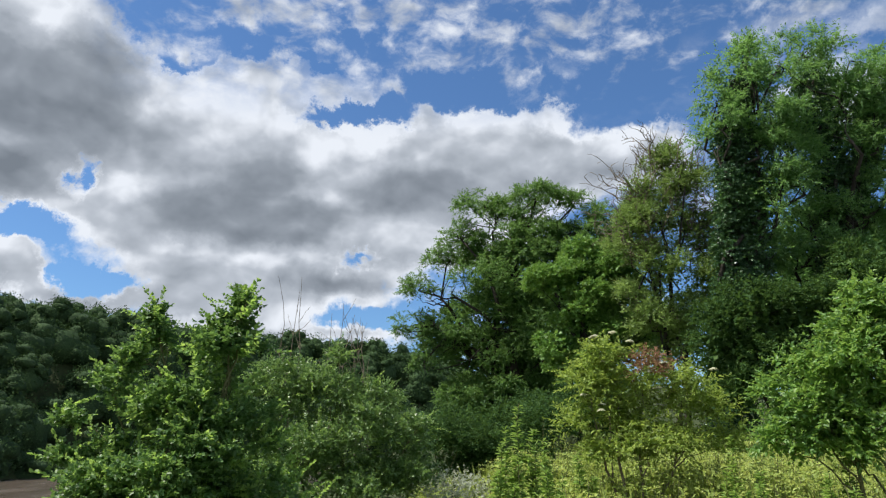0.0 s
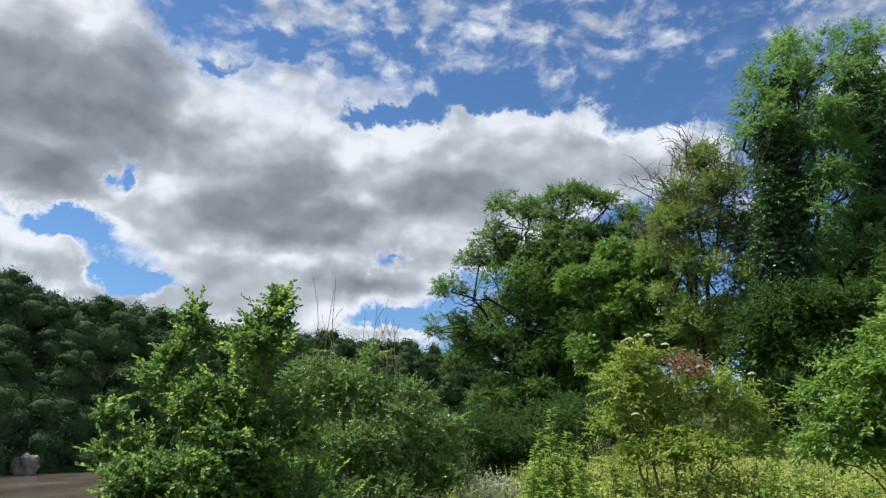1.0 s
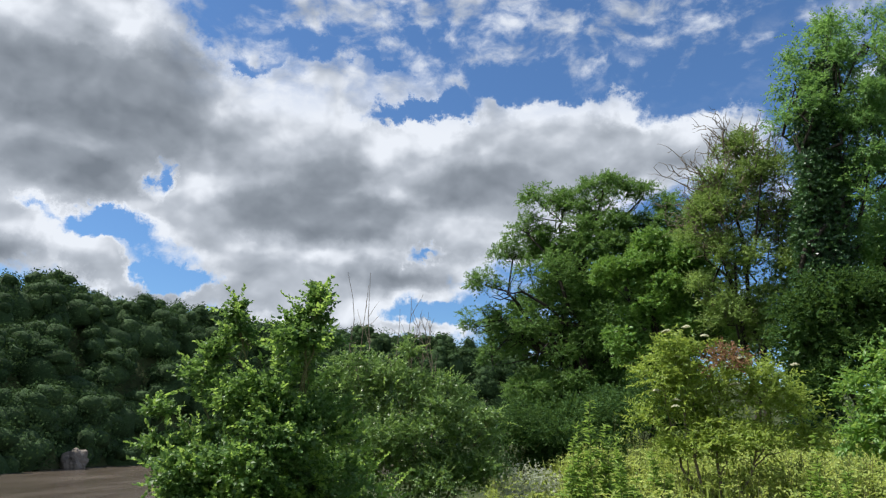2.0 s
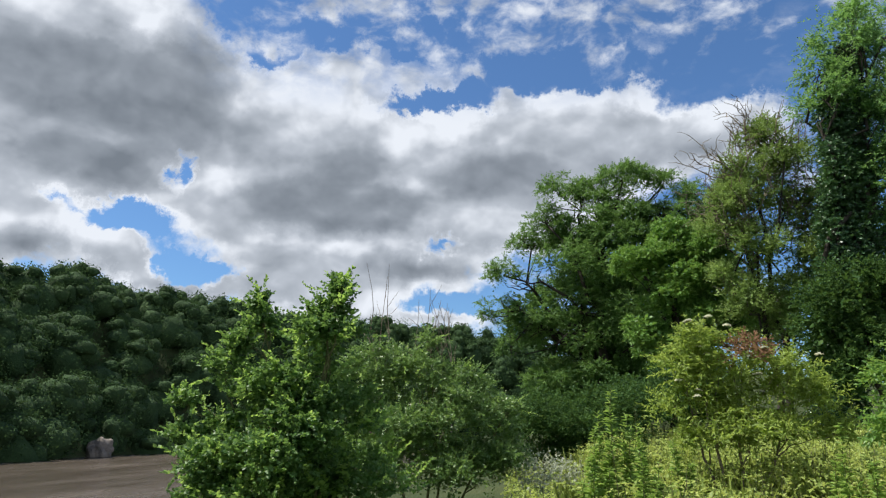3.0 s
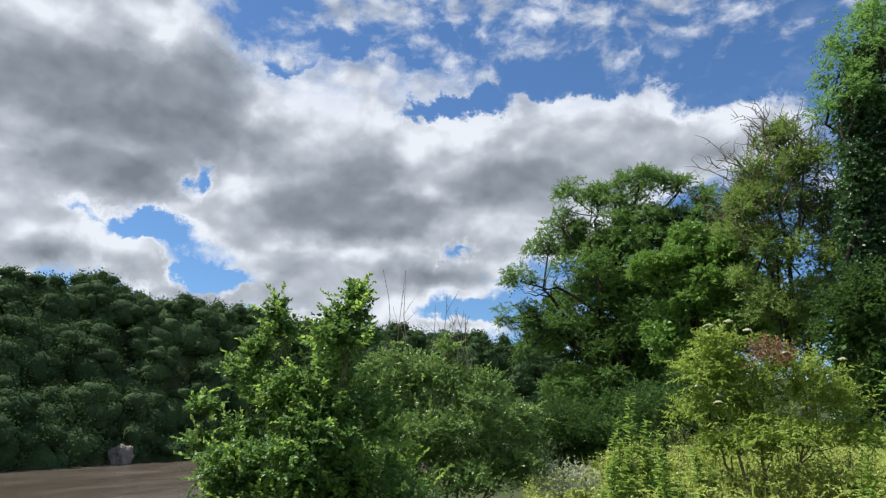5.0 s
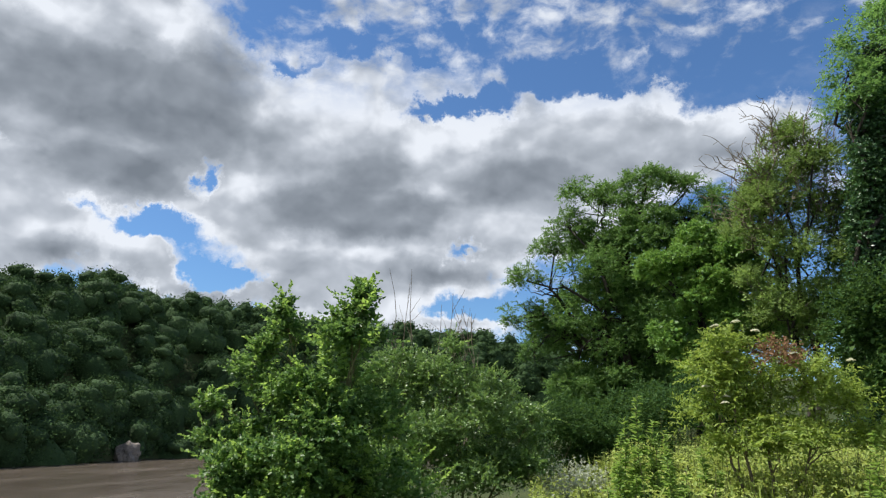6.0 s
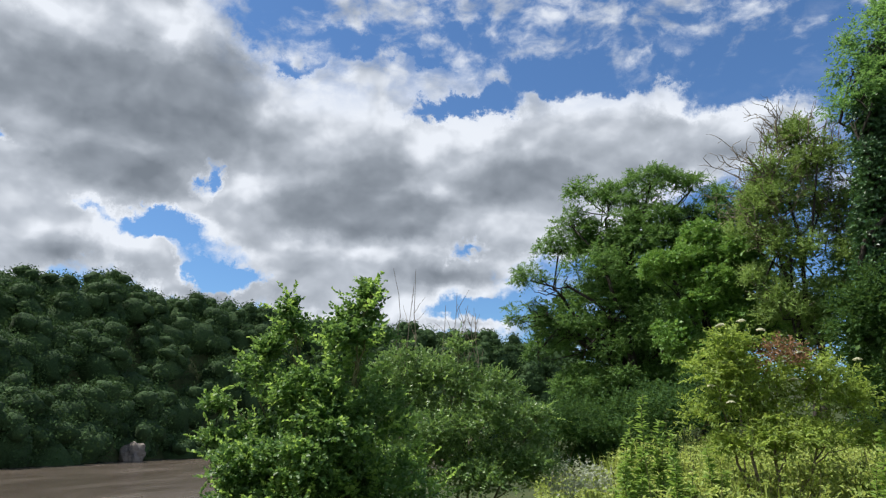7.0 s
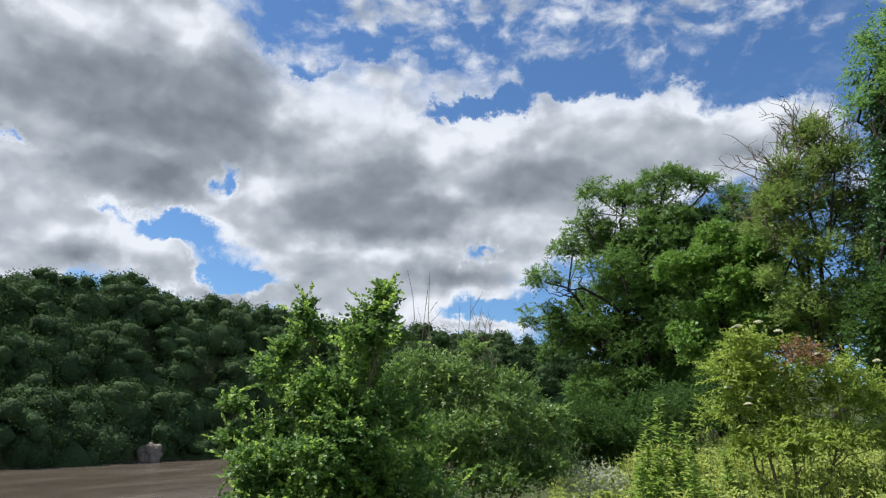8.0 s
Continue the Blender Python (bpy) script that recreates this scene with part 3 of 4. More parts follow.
def build_far_woods():
    """Broadleaved woods on the far hillside: one crown of leaf clumps after another, up the slope."""
    rng = np.random.default_rng(11)
    pieces, stems, cores = [], [], []
    bm = bmesh.new()
    bmesh.ops.create_icosphere(bm, subdivisions=2, radius=1.0)
    ball = np.array([v.co[:] for v in bm.verts])
    ball_tri = np.array([[v.index for v in f.verts] for f in bm.faces])
    bm.free()
    y0 = 78.0
    while y0 < 292:
        xs, slope = far_shore(y0)
        norm = math.sqrt(1 + slope ** 2)
        y0 += 8.0 / norm
        for inland in np.arange(0.4, 46, 7.4):
            w = inland + rng.uniform(-2.4, 2.4)
            p = np.array([xs - w / norm, y0 + w * slope / norm]) + rng.uniform(-2.2, 2.2, 2)
            dist = math.hypot(p[0], p[1])
            z = float(land_height(p[0], p[1]))
            r = rng.uniform(4.8, 7.2)
            h = rng.uniform(7.5, 10.5) * (0.65 if inland < 4 else 1.0)
            c = np.array([p[0], p[1], z + h - r * 0.75])
            n = int(np.clip(860 * (170 / dist) ** 1.2, 390, 860) * (r / 4.6) ** 2)
            size = 0.50 * max(1.0, dist / 190)
            lumps = [(0, 0, -r * 0.3, r, r * 1.05)] + [(*(unit(rng.normal(size=3) + [0, 0, 0.25]) * r * 0.66), r * rng.uniform(0.38, 0.58), r * rng.uniform(0.34, 0.5)) for _ in range(7)]
            total = sum(q[3] ** 2 for q in lumps)
            for lx, ly, lz, lr, lh in lumps:
                m = max(20, int(n * lr ** 2 / total))
                d = unit(rng.normal(size=(m, 3)) + np.array([0, 0, 0.35]))
                u = rng.uniform(0, 6.28, 6)

                def uneven(v):
                    return sum(g * np.sin(f * v[:, a] + 2.1 * v[:, b] + u[q]) for q, (f, a, b, g) in enumerate(((3, 0, 1, 0.07), (4, 1, 2, 0.07), (5, 2, 0, 0.06), (9, 0, 2, 0.04), (11, 1, 0, 0.04), (10, 2, 1, 0.04))))

                # solid lump added inside the leaves, coloured dark for the shade there
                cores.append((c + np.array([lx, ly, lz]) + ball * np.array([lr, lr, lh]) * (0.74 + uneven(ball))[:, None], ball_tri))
                pos = c + np.array([lx, ly, lz]) + d * np.array([lr, lr, lh]) * (rng.uniform(0.80, 1.17, m) + uneven(d))[:, None]
                pieces.append(leaf_arrays(pos, rng.normal(size=(m, 3)), d + rng.normal(size=(m, 3)) * 0.75, size * rng.uniform(0.5, 1.2, m), 0.85))
            stems.append(tube_arrays(bend(rng, (p[0], p[1], z - 0.4), c, 4, 0.05), np.linspace(0.28, 0.14, 4), 5))
    woods = thing("hillside_woods", (0, 0, 0), "dense dark green broadleaved woods on the far hillside", "woods", kind="stuff")
    put("crowns", mesh_of("crowns", *joined(pieces)), LEAF_WOODS, woods)
    put("inner_foliage", mesh_of("inner_foliage", *joined(cores), smooth=True), CORE_SHADE, woods)
    put("trunks", mesh_of("trunks", *joined(stems), smooth=True), BARK, woods)


build_far_woods()

# ---------------------------------------------------------------- trees

TREE_LOBES = dict(
    locust=[
    (2.21, 35.00, 14.45, 1.32, 0.79),
    (5.19, 35.00, 14.96, 1.49, 0.51),
    (7.21, 35.00, 14.69, 1.11, 0.44),
    (3.64, 35.00, 13.75, 0.91, 0.47),
    (1.06, 35.00, 12.44, 1.21, 0.90),
    (-0.22, 35.00, 11.28, 0.83, 0.71),
    (-1.31, 35.00, 9.67, 0.82, 0.76),
    (-1.47, 35.00, 7.68, 0.87, 1.05),
    (-0.95, 35.00, 5.90, 0.70, 0.90),
    (3.54, 35.00, 10.14, 2.87, 2.10),
    (5.05, 35.00, 12.86, 1.84, 1.09),
    (2.70, 35.60, 7.08, 2.60, 2.25),
    (0.20, 35.60, 6.90, 1.30, 1.55),
    (2.60, 36.40, 4.20, 2.20, 1.45),
    (3.36, 35.00, 3.88, 2.58, 1.42),
    (7.97, 35.00, 12.70, 1.68, 1.52),
    (5.21, 35.00, 6.49, 2.64, 2.34),
    (8.68, 35.00, 14.02, 0.75, 0.75),
    (2.70, 36.00, 11.70, 1.70, 1.15),
    (6.60, 36.00, 11.20, 1.90, 1.30),
],
    ivy_clad=[
    (5.12, 29.00, 8.56, 1.31, 0.96),
    (6.09, 29.00, 7.40, 1.50, 1.05),
    (4.99, 29.00, 5.71, 0.98, 0.93),
    (7.07, 29.00, 9.26, 1.27, 1.02),
    (6.37, 29.00, 10.00, 1.07, 0.72),
    (8.07, 29.00, 8.17, 1.26, 1.38),
    (7.55, 29.00, 6.15, 1.48, 1.23),
    (5.98, 29.00, 4.69, 1.46, 1.22),
],
    thin=[
    (8.85, 25.00, 12.43, 0.73, 0.83),
    (9.74, 25.00, 11.69, 0.96, 1.32),
    (8.31, 25.00, 10.25, 1.03, 1.03),
    (10.14, 25.00, 9.54, 1.02, 1.24),
    (8.56, 25.00, 8.16, 1.14, 1.05),
    (10.13, 25.00, 7.49, 1.09, 1.09),
    (8.91, 25.00, 6.17, 1.29, 0.86),
    (8.91, 25.00, 5.10, 1.06, 0.85),
    (7.94, 25.00, 11.20, 0.81, 0.81),
    (7.45, 25.00, 9.31, 0.93, 1.02),
    (11.35, 25.00, 10.37, 0.81, 1.03),
    (11.09, 25.00, 8.28, 0.83, 0.92),
    (7.47, 25.00, 6.83, 0.82, 0.99),
],
)
TALL_LOBES = dict(
    front=[
    (12.23, 23.50, 16.88, 0.89, 0.64),
    (11.48, 23.50, 15.58, 0.83, 0.68),
    (10.81, 23.50, 14.49, 0.68, 0.53),
    (12.41, 23.50, 15.25, 0.97, 0.78),
    (11.07, 23.50, 13.50, 0.95, 0.57),
    (11.61, 23.50, 13.08, 1.18, 0.61),
    (13.50, 23.50, 15.84, 0.88, 0.64),
    (12.58, 23.50, 12.67, 1.18, 0.52),
    (12.10, 23.50, 11.09, 1.27, 0.83),
    (11.65, 23.50, 10.07, 1.05, 0.50),
    (11.35, 23.50, 8.63, 0.90, 0.63),
    (13.17, 23.50, 11.78, 0.79, 1.40),
    (13.24, 23.50, 13.81, 1.31, 0.62),
],
    back=[
    (15.16, 24.50, 17.33, 1.16, 0.67),
    (15.84, 24.50, 16.38, 1.02, 0.71),
    (18.06, 24.50, 16.92, 0.92, 0.67),
    (17.16, 24.50, 15.85, 1.14, 0.76),
    (16.18, 24.50, 14.93, 1.05, 0.65),
    (14.99, 24.50, 13.82, 1.14, 0.64),
    (16.61, 24.50, 14.03, 1.24, 0.65),
    (17.97, 24.50, 14.54, 1.00, 0.75),
    (17.25, 24.50, 13.07, 1.22, 1.10),
    (15.64, 24.50, 12.21, 1.41, 1.09),
    (15.74, 24.50, 10.19, 1.66, 1.31),
    (13.93, 24.50, 9.84, 1.30, 1.30),
    (14.33, 24.50, 8.26, 1.86, 1.28),
    (19.31, 24.50, 15.45, 1.26, 1.01),
    (19.11, 24.50, 12.70, 1.46, 1.46),
    (18.21, 24.50, 9.38, 1.88, 1.65),
],
)
BACK_LOBES = dict(
    west=[
    (1.56, 40.00, 7.86, 2.38, 2.38),
    (4.69, 40.00, 9.93, 2.59, 2.24),
    (8.45, 40.00, 9.23, 2.75, 2.58),
    (11.77, 40.00, 7.86, 2.38, 2.38),
    (5.90, 40.00, 5.84, 3.35, 2.01),
    (10.75, 40.00, 12.44, 1.76, 1.76),
],
    east=[
    (18.34, 33.00, 9.95, 2.16, 2.16),
    (21.25, 33.00, 11.76, 2.34, 2.34),
    (22.44, 33.00, 8.77, 2.28, 2.28),
    (17.29, 33.00, 6.77, 2.25, 1.68),
    (19.67, 33.00, 5.93, 2.51, 1.67),
    (14.34, 33.00, 5.66, 1.67, 1.39),
],
)
LOW_LOBES = dict(
    understorey=[
    (9.67, 21.00, 5.63, 1.35, 0.99),
    (11.62, 21.00, 5.45, 1.44, 1.17),
    (8.84, 21.00, 4.73, 0.89, 0.98),
    (10.52, 21.00, 4.02, 1.32, 0.88),
    (13.91, 21.00, 7.12, 1.29, 1.10),
    (13.89, 21.00, 5.09, 1.43, 1.25),
    (12.28, 21.00, 4.02, 1.24, 1.06),
    (9.02, 21.00, 3.33, 1.05, 0.70),
],
    fresh=[
    (5.65, 8.60, 3.43, 0.32, 0.29),
    (5.27, 8.60, 2.98, 0.37, 0.31),
    (5.72, 8.60, 2.84, 0.40, 0.37),
    (4.98, 8.60, 2.52, 0.48, 0.30),
    (4.39, 8.60, 2.23, 0.34, 0.22),
    (5.40, 8.60, 2.09, 0.53, 0.39),
    (4.64, 8.60, 1.96, 0.47, 0.25),
    (6.17, 8.60, 3.28, 0.41, 0.48),
    (6.11, 8.60, 2.27, 0.54, 0.54),
    (4.31, 8.60, 1.69, 0.33, 0.22),
    (5.00, 8.60, 1.62, 0.45, 0.24),
],
)
BUSH_LOBES = dict(
    lime=[
    (-3.29, 7.60, 3.03, 0.09, 0.12),
    (-3.20, 7.60, 2.75, 0.19, 0.16),
    (-2.30, 7.60, 3.22, 0.08, 0.12),
    (-2.38, 7.60, 2.95, 0.21, 0.15),
    (-2.44, 7.60, 2.67, 0.36, 0.22),
    (-3.51, 7.60, 2.57, 0.09, 0.11),
    (-3.66, 7.60, 2.25, 0.21, 0.23),
    (-4.13, 7.60, 1.88, 0.11, 0.06),
    (-4.16, 7.60, 1.52, 0.11, 0.05),
    (-3.10, 7.60, 1.89, 0.40, 0.29),
    (-2.68, 7.60, 2.20, 0.41, 0.29),
    (-3.58, 7.60, 1.42, 0.34, 0.25),
    (-2.46, 7.60, 1.65, 0.64, 0.34),
    (-2.94, 7.60, 1.24, 0.82, 0.30),
    (-2.10, 8.00, 1.02, 0.62, 0.30),
    (-3.64, 7.60, 1.07, 0.34, 0.22),
    (-3.02, 7.60, 0.79, 0.78, 0.30),
],
    shrub=[
    (-2.65, 11.20, 2.70, 0.40, 0.31),
    (-1.91, 11.20, 2.55, 0.40, 0.31),
    (-1.30, 11.20, 2.23, 0.49, 0.34),
    (-1.87, 11.20, 1.70, 0.79, 0.48),
    (-0.82, 11.20, 1.61, 0.46, 0.45),
    (-0.39, 11.20, 1.99, 0.14, 0.12),
    (-0.62, 11.20, 1.14, 0.48, 0.33),
    (-1.74, 11.20, 3.08, 0.16, 0.18),
    (-2.89, 11.20, 2.09, 0.53, 0.53),
    (-1.47, 11.20, 0.97, 0.96, 0.42),
    (-2.55, 11.20, 1.14, 0.78, 0.42),
],
)
EDGE_LOBES = dict(
    elder=[
    (2.82, 11.60, 3.08, 0.35, 0.31),
    (2.48, 11.60, 2.65, 0.35, 0.31),
    (3.05, 11.60, 2.56, 0.47, 0.38),
    (3.44, 11.60, 2.85, 0.28, 0.20),
    (3.98, 11.60, 2.67, 0.49, 0.24),
    (4.03, 11.60, 2.28, 0.49, 0.31),
    (2.34, 11.60, 2.06, 0.32, 0.29),
    (3.12, 11.60, 2.00, 0.49, 0.31),
    (4.64, 11.60, 2.11, 0.27, 0.32),
    (4.77, 11.60, 1.65, 0.32, 0.23),
    (3.45, 11.60, 1.65, 0.77, 0.23),
    (2.74, 11.60, 1.56, 0.41, 0.18),
],
    near_edge=[
    (0.96, 18.00, 1.44, 0.67, 0.44),
    (0.23, 18.00, 1.51, 0.58, 0.44),
    (1.98, 18.00, 1.44, 0.67, 0.44),
    (0.53, 18.00, 2.05, 0.77, 0.53),
    (-0.21, 18.00, 1.94, 0.59, 0.44),
    (1.26, 18.00, 1.65, 0.73, 0.44),
    (2.60, 18.00, 2.29, 0.74, 0.65),
],
    far_edge=[
    (2.03, 21.00, 2.35, 0.85, 0.70),
    (3.43, 21.00, 2.65, 0.95, 0.75),
    (1.00, 21.00, 2.00, 0.70, 0.50),
    (4.79, 21.00, 2.60, 1.00, 0.80),
],
)


def foot_of(rows, x=None, y=None):
    m = np.array(rows)
    fx = float(np.average(m[:, 0], weights=m[:, 3])) if x is None else x
    fy = float(np.average(m[:, 1], weights=m[:, 3])) if y is None else y
    return np.array([fx, fy, float(land_height(fx, fy)) - 0.05])


def clumps(rng, rows, many=10, size=0.4, flatten=0.7, out=0.72, under=-0.45):
    """Smaller leafy pads set over each mass of a crown."""
    made = []
    for x, y, z, rx, rz in rows:
        d = unit(rng.normal(size=(many * 3, 3)) + np.array([0, 0, 0.15]))
        d = d[d[:, 2] > under][:many]
        for q in d:
            s = size * rng.uniform(0.65, 1.3)
            c = np.array([x, y, z]) + q * np.array([rx, rx * 0.95, rz]) * out * rng.uniform(0.8, 1.22)
            made.append((*c, max(rx, rz * 0.8) * s, min(rx, rz) * s * flatten * 1.2))
    return made


def crown(rng, rows, base, root, mat, per_area, reach, count, leaf, width, fine=False, flat=0.6, inner=0.5, gaps=0.0, up=0.35, name="crown", label="", fill=0.3, spread=0.12, droop=0.15, gap_size=0.6, pads=None, core=1.5):
    """Sprays of leaves over the pads of a crown, and a thinner fill of larger leaves within."""
    skin = clumps(rng, rows, *pads) if pads else rows
    p, w = shell(rng, skin, per_area, inner, spread, -0.6, gaps, gap_size)
    w = unit(w * np.array([1, 1, 0.6]) + np.array([0, 0, up]) + rng.normal(size=w.shape) * 0.35)
    pieces = [spray_leaves(rng, p, w, reach * rng.uniform(0.6, 1.3, len(p)), count, leaf, width, fine, flat, 0.25, droop)]
    if fill > 0:
        p, w = shell(rng, [(x, y, z, rx * 0.8, rz * 0.8) for x, y, z, rx, rz in rows], per_area * fill, 0.15, 0.05, -1.0)
        pieces.append(spray_leaves(rng, p, rng.normal(size=p.shape), reach * np.ones(len(p)), max(3, count // 2), leaf * core, width * 1.1, False, flat))
    return tagged(put(name, mesh_of(name, *local(joined(pieces), base)), mat, root, label), kind="stuff")


def build_locust():
    rng = np.random.default_rng(21)
    rows = TREE_LOBES["locust"]
    base = foot_of(rows, 3.2)
    root = thing("tree", base, "old broad-crowned tree with twisting limbs and feathery leaves", "tree", "trees at the field's edge")
    wood_of(rng, root, base, rows, 0.30, BARK, 8, stems=1, wander=0.20)
    crown(rng, rows[:9], base, root, LEAF_CROWN, 80, 0.40, 12, 0.14, 0.42, flat=0.7, inner=0.3, gaps=0.30, gap_size=0.6, fill=0.10, up=0.1, droop=0.25, pads=(15, 0.32, 0.75, 0.9))
    crown(rng, rows[9:], base, root, LEAF_CROWN, 50, 0.42, 12, 0.15, 0.42, flat=0.7, inner=0.3, gaps=0.28, gap_size=0.8, fill=0.30, core=1.9, up=0.0, droop=0.3, pads=(18, 0.31, 0.85, 0.92), name="lower_crown")


def build_ivy_tree():
    rng = np.random.default_rng(22)
    rows = TREE_LOBES["ivy_clad"]
    base = foot_of(rows)
    root = thing("tree", base, "bushy tree smothered in glossy bright green ivy", "tree", "trees at the field's edge")
    wood_of(rng, root, base, rows, 0.26, BARK, 3)
    crown(rng, rows, base, root, LEAF_BRIGHT, 110, 0.26, 9, 0.12, 0.75, flat=0.6, inner=0.6, gaps=0.15, up=0.1, spread=0.07, fill=0.3, core=2.0, pads=(12, 0.38, 0.75, 0.8))


def build_thin_tree():
    rng = np.random.default_rng(23)
    rows = TREE_LOBES["thin"]
    base = foot_of(rows)
    root = thing("tree", base, "half-dead tree with thin olive leaves and bare twigs", "tree", "trees at the field's edge")
    wood_of(rng, root, base, rows, 0.24, BARK, 16, stems=3, twig_mat=DEAD_WOOD, twig_radius=0.3, wander=0.16)
    crown(rng, rows, base, root, LEAF_SPARSE, 150, 0.38, 9, 0.10, 0.55, flat=0.4, inner=0.2, gaps=0.25, fill=0.42, core=1.7, pads=(10, 0.36, 0.9, 0.85))
    bare = []
    for x, y, z, rx, rz in rows[:5] + rows[8:11]:
        for _ in range(18):
            s = np.array([x, y, z]) + rng.normal(size=3) * 0.25 * rx
            d = unit(np.array([rng.normal() - 0.45, rng.normal() * 0.6, 1.0]))
            e = s + d * rng.uniform(1.0, 2.3)
            stem = bend(rng, s, e, 8, 0.24)
            bare.append(tube_arrays(stem - base, np.linspace(0.028, 0.009, 8), 4))
            for _ in range(3):
                q = stem[rng.integers(3, 7)]
                bare.append(tube_arrays(bend(rng, q, q + unit(d + rng.normal(size=3) * 0.7) * rng.uniform(0.3, 0.8), 5, 0.15) - base, np.linspace(0.014, 0.006, 5), 4))
    put("bare_twigwork", mesh_of("bare_twigwork", *joined(bare), smooth=True), DEAD_WOOD, root, "leafless grey twigs at the top")


def build_tall_tree(key, seed, foot_x, lean):
    rng = np.random.default_rng(seed)
    rows = TALL_LOBES[key]
    base = foot_of(rows, foot_x)
    root = thing("tree", base, "tall tree with layered feathery crown and ivy-wrapped trunk", "tree", "trees at the field's edge")
    wood_of(rng, root, base, rows, 0.34, BARK, 7, stems=2, wander=0.14)
    crown(rng, rows, base, root, LEAF_TALL, 62, 0.55, 12, 0.15, 0.42, flat=1.0, inner=0.2, gaps=0.36, up=-0.05, gap_size=0.75, fill=0.08, droop=0.25, pads=(10, 0.46, 0.30, 0.95))
    sleeves = []
    for o in list(root.children):
        if o.name.startswith("trunk") or (o.name.startswith("limb") and rng.random() < 0.35):
            co = np.empty(len(o.data.vertices) * 3)
            o.data.vertices.foreach_get("co", co)
            co = co.reshape(-1, 3)
            sides = 9 if o.name.startswith("trunk") else 6
            line = co.reshape(-1, sides, 3).mean(1)
            n = 3600 if sides == 9 else 300
            t = rng.random(n) * (len(line) - 1) * (0.96 if sides == 9 else 0.5)
            i = t.astype(int)
            mid = line[i] + (line[i + 1] - line[i]) * (t - i)[:, None]
            d = unit(rng.normal(size=(n, 3)) * np.array([1, 1, 0.4]))
            thick = (0.72 if sides == 9 else 0.28) * (1 - 0.45 * t / len(line))
            p = mid + d * (thick * rng.uniform(0.45, 1.15, n))[:, None]
            sleeves.append(spray_leaves(rng, p, d + np.array([0, 0, -0.2]), 0.22 * np.ones(n), 6, 0.13, 0.85, False, 0.2))
    put("ivy", mesh_of("ivy", *joined(sleeves)), LEAF_IVY, root, "dark glossy ivy wrapped round the trunk")


def build_understorey():
    rng = np.random.default_rng(26)
    rows = LOW_LOBES["understorey"]
    for i, cut in enumerate((rows[:4], rows[4:])):
        base = foot_of(cut)
        root = thing("small_tree", base, "dense shaded understorey tree below the tall trees", "tree", "understorey trees")
        wood_of(rng, root, base, cut, 0.16, BARK, 4, stems=2)
        crown(rng, cut, base, root, LEAF_SHADE_TINT, 85, 0.4, 10, 0.13, 0.55, flat=0.7, inner=0.4, gaps=0.2, spread=0.14, fill=0.35, core=2.0, pads=(10, 0.42, 0.6, 0.8))


def build_back_trees():
    rng = np.random.default_rng(27)
    for key in ("west", "east"):
        rows = BACK_LOBES[key]
        base = foot_of(rows)
        root = thing("tree", base, "dark ivy-hung tree deep in the shade of the others", "tree", "trees at the field's edge")
        wood_of(rng, root, base, rows, 0.25, BARK, 3, stems=2)
        crown(rng, rows, base, root, LEAF_SHADE_TINT, 27, 0.5, 9, 0.21, 0.6, flat=0.6, inner=0.4, gaps=0.1, spread=0.14, fill=0.4, core=2.2, pads=(10, 0.42, 0.7, 0.85))


build_locust()
build_back_trees()
build_ivy_tree()
build_thin_tree()
build_tall_tree("front", 24, 9.2, (0, 0))
build_tall_tree("back", 25, 13.4, (0, 0))
build_understorey()

# ---------------------------------------------------------------- bushes


def build_lime_bush():
    rng = np.random.default_rng(31)
    rows = BUSH_LOBES["lime"]
    base = foot_of(rows, -2.5)
    root = thing("bush", base, "young lime-green leafy bush with upright leading shoots", "bush", "bushes by the river")
    wood_of(rng, root, base, rows, 0.055, STEM, 10, stems=5, wander=0.1)
    crown(rng, rows, base, root, LEAF_BUSH, 390, 0.17, 9, 0.060, 0.78, True, flat=0.6, inner=0.3, gaps=0.2, up=0.6, spread=0.16, fill=0.22, droop=0.3, gap_size=0.28, pads=(13, 0.30, 1.3, 0.9))
    crown(rng, rows, base, root, LEAF_BUSH_LIT, 46, 0.34, 17, 0.066, 0.76, True, flat=0.5, inner=0.85, up=0.8, fill=0, droop=0.35, name="outer_foliage", label="long leafy shoots")


def build_shrub():
    rng = np.random.default_rng(32)
    rows = BUSH_LOBES["shrub"]
    base = foot_of(rows)
    root = thing("bush", base, "tangled small-leaved grey-green shrub beside the lime bush", "bush", "bushes by the river")
    wood_of(rng, root, base, rows, 0.05, STEM, 12, stems=4)
    crown(rng, rows, base, root, LEAF_SHRUB, 400, 0.19, 11, 0.052, 0.68, False, flat=0.5, inner=0.3, gaps=0.2, up=0.4, spread=0.14, fill=0.3, gap_size=0.35, pads=(12, 0.34, 0.9, 0.88))
    crown(rng, rows, base, root, LEAF_SHRUB_LIT, 28, 0.34, 18, 0.048, 0.6, False, flat=0.4, inner=0.8, up=0.6, fill=0, name="outer_foliage", label="thin leafy shoots")


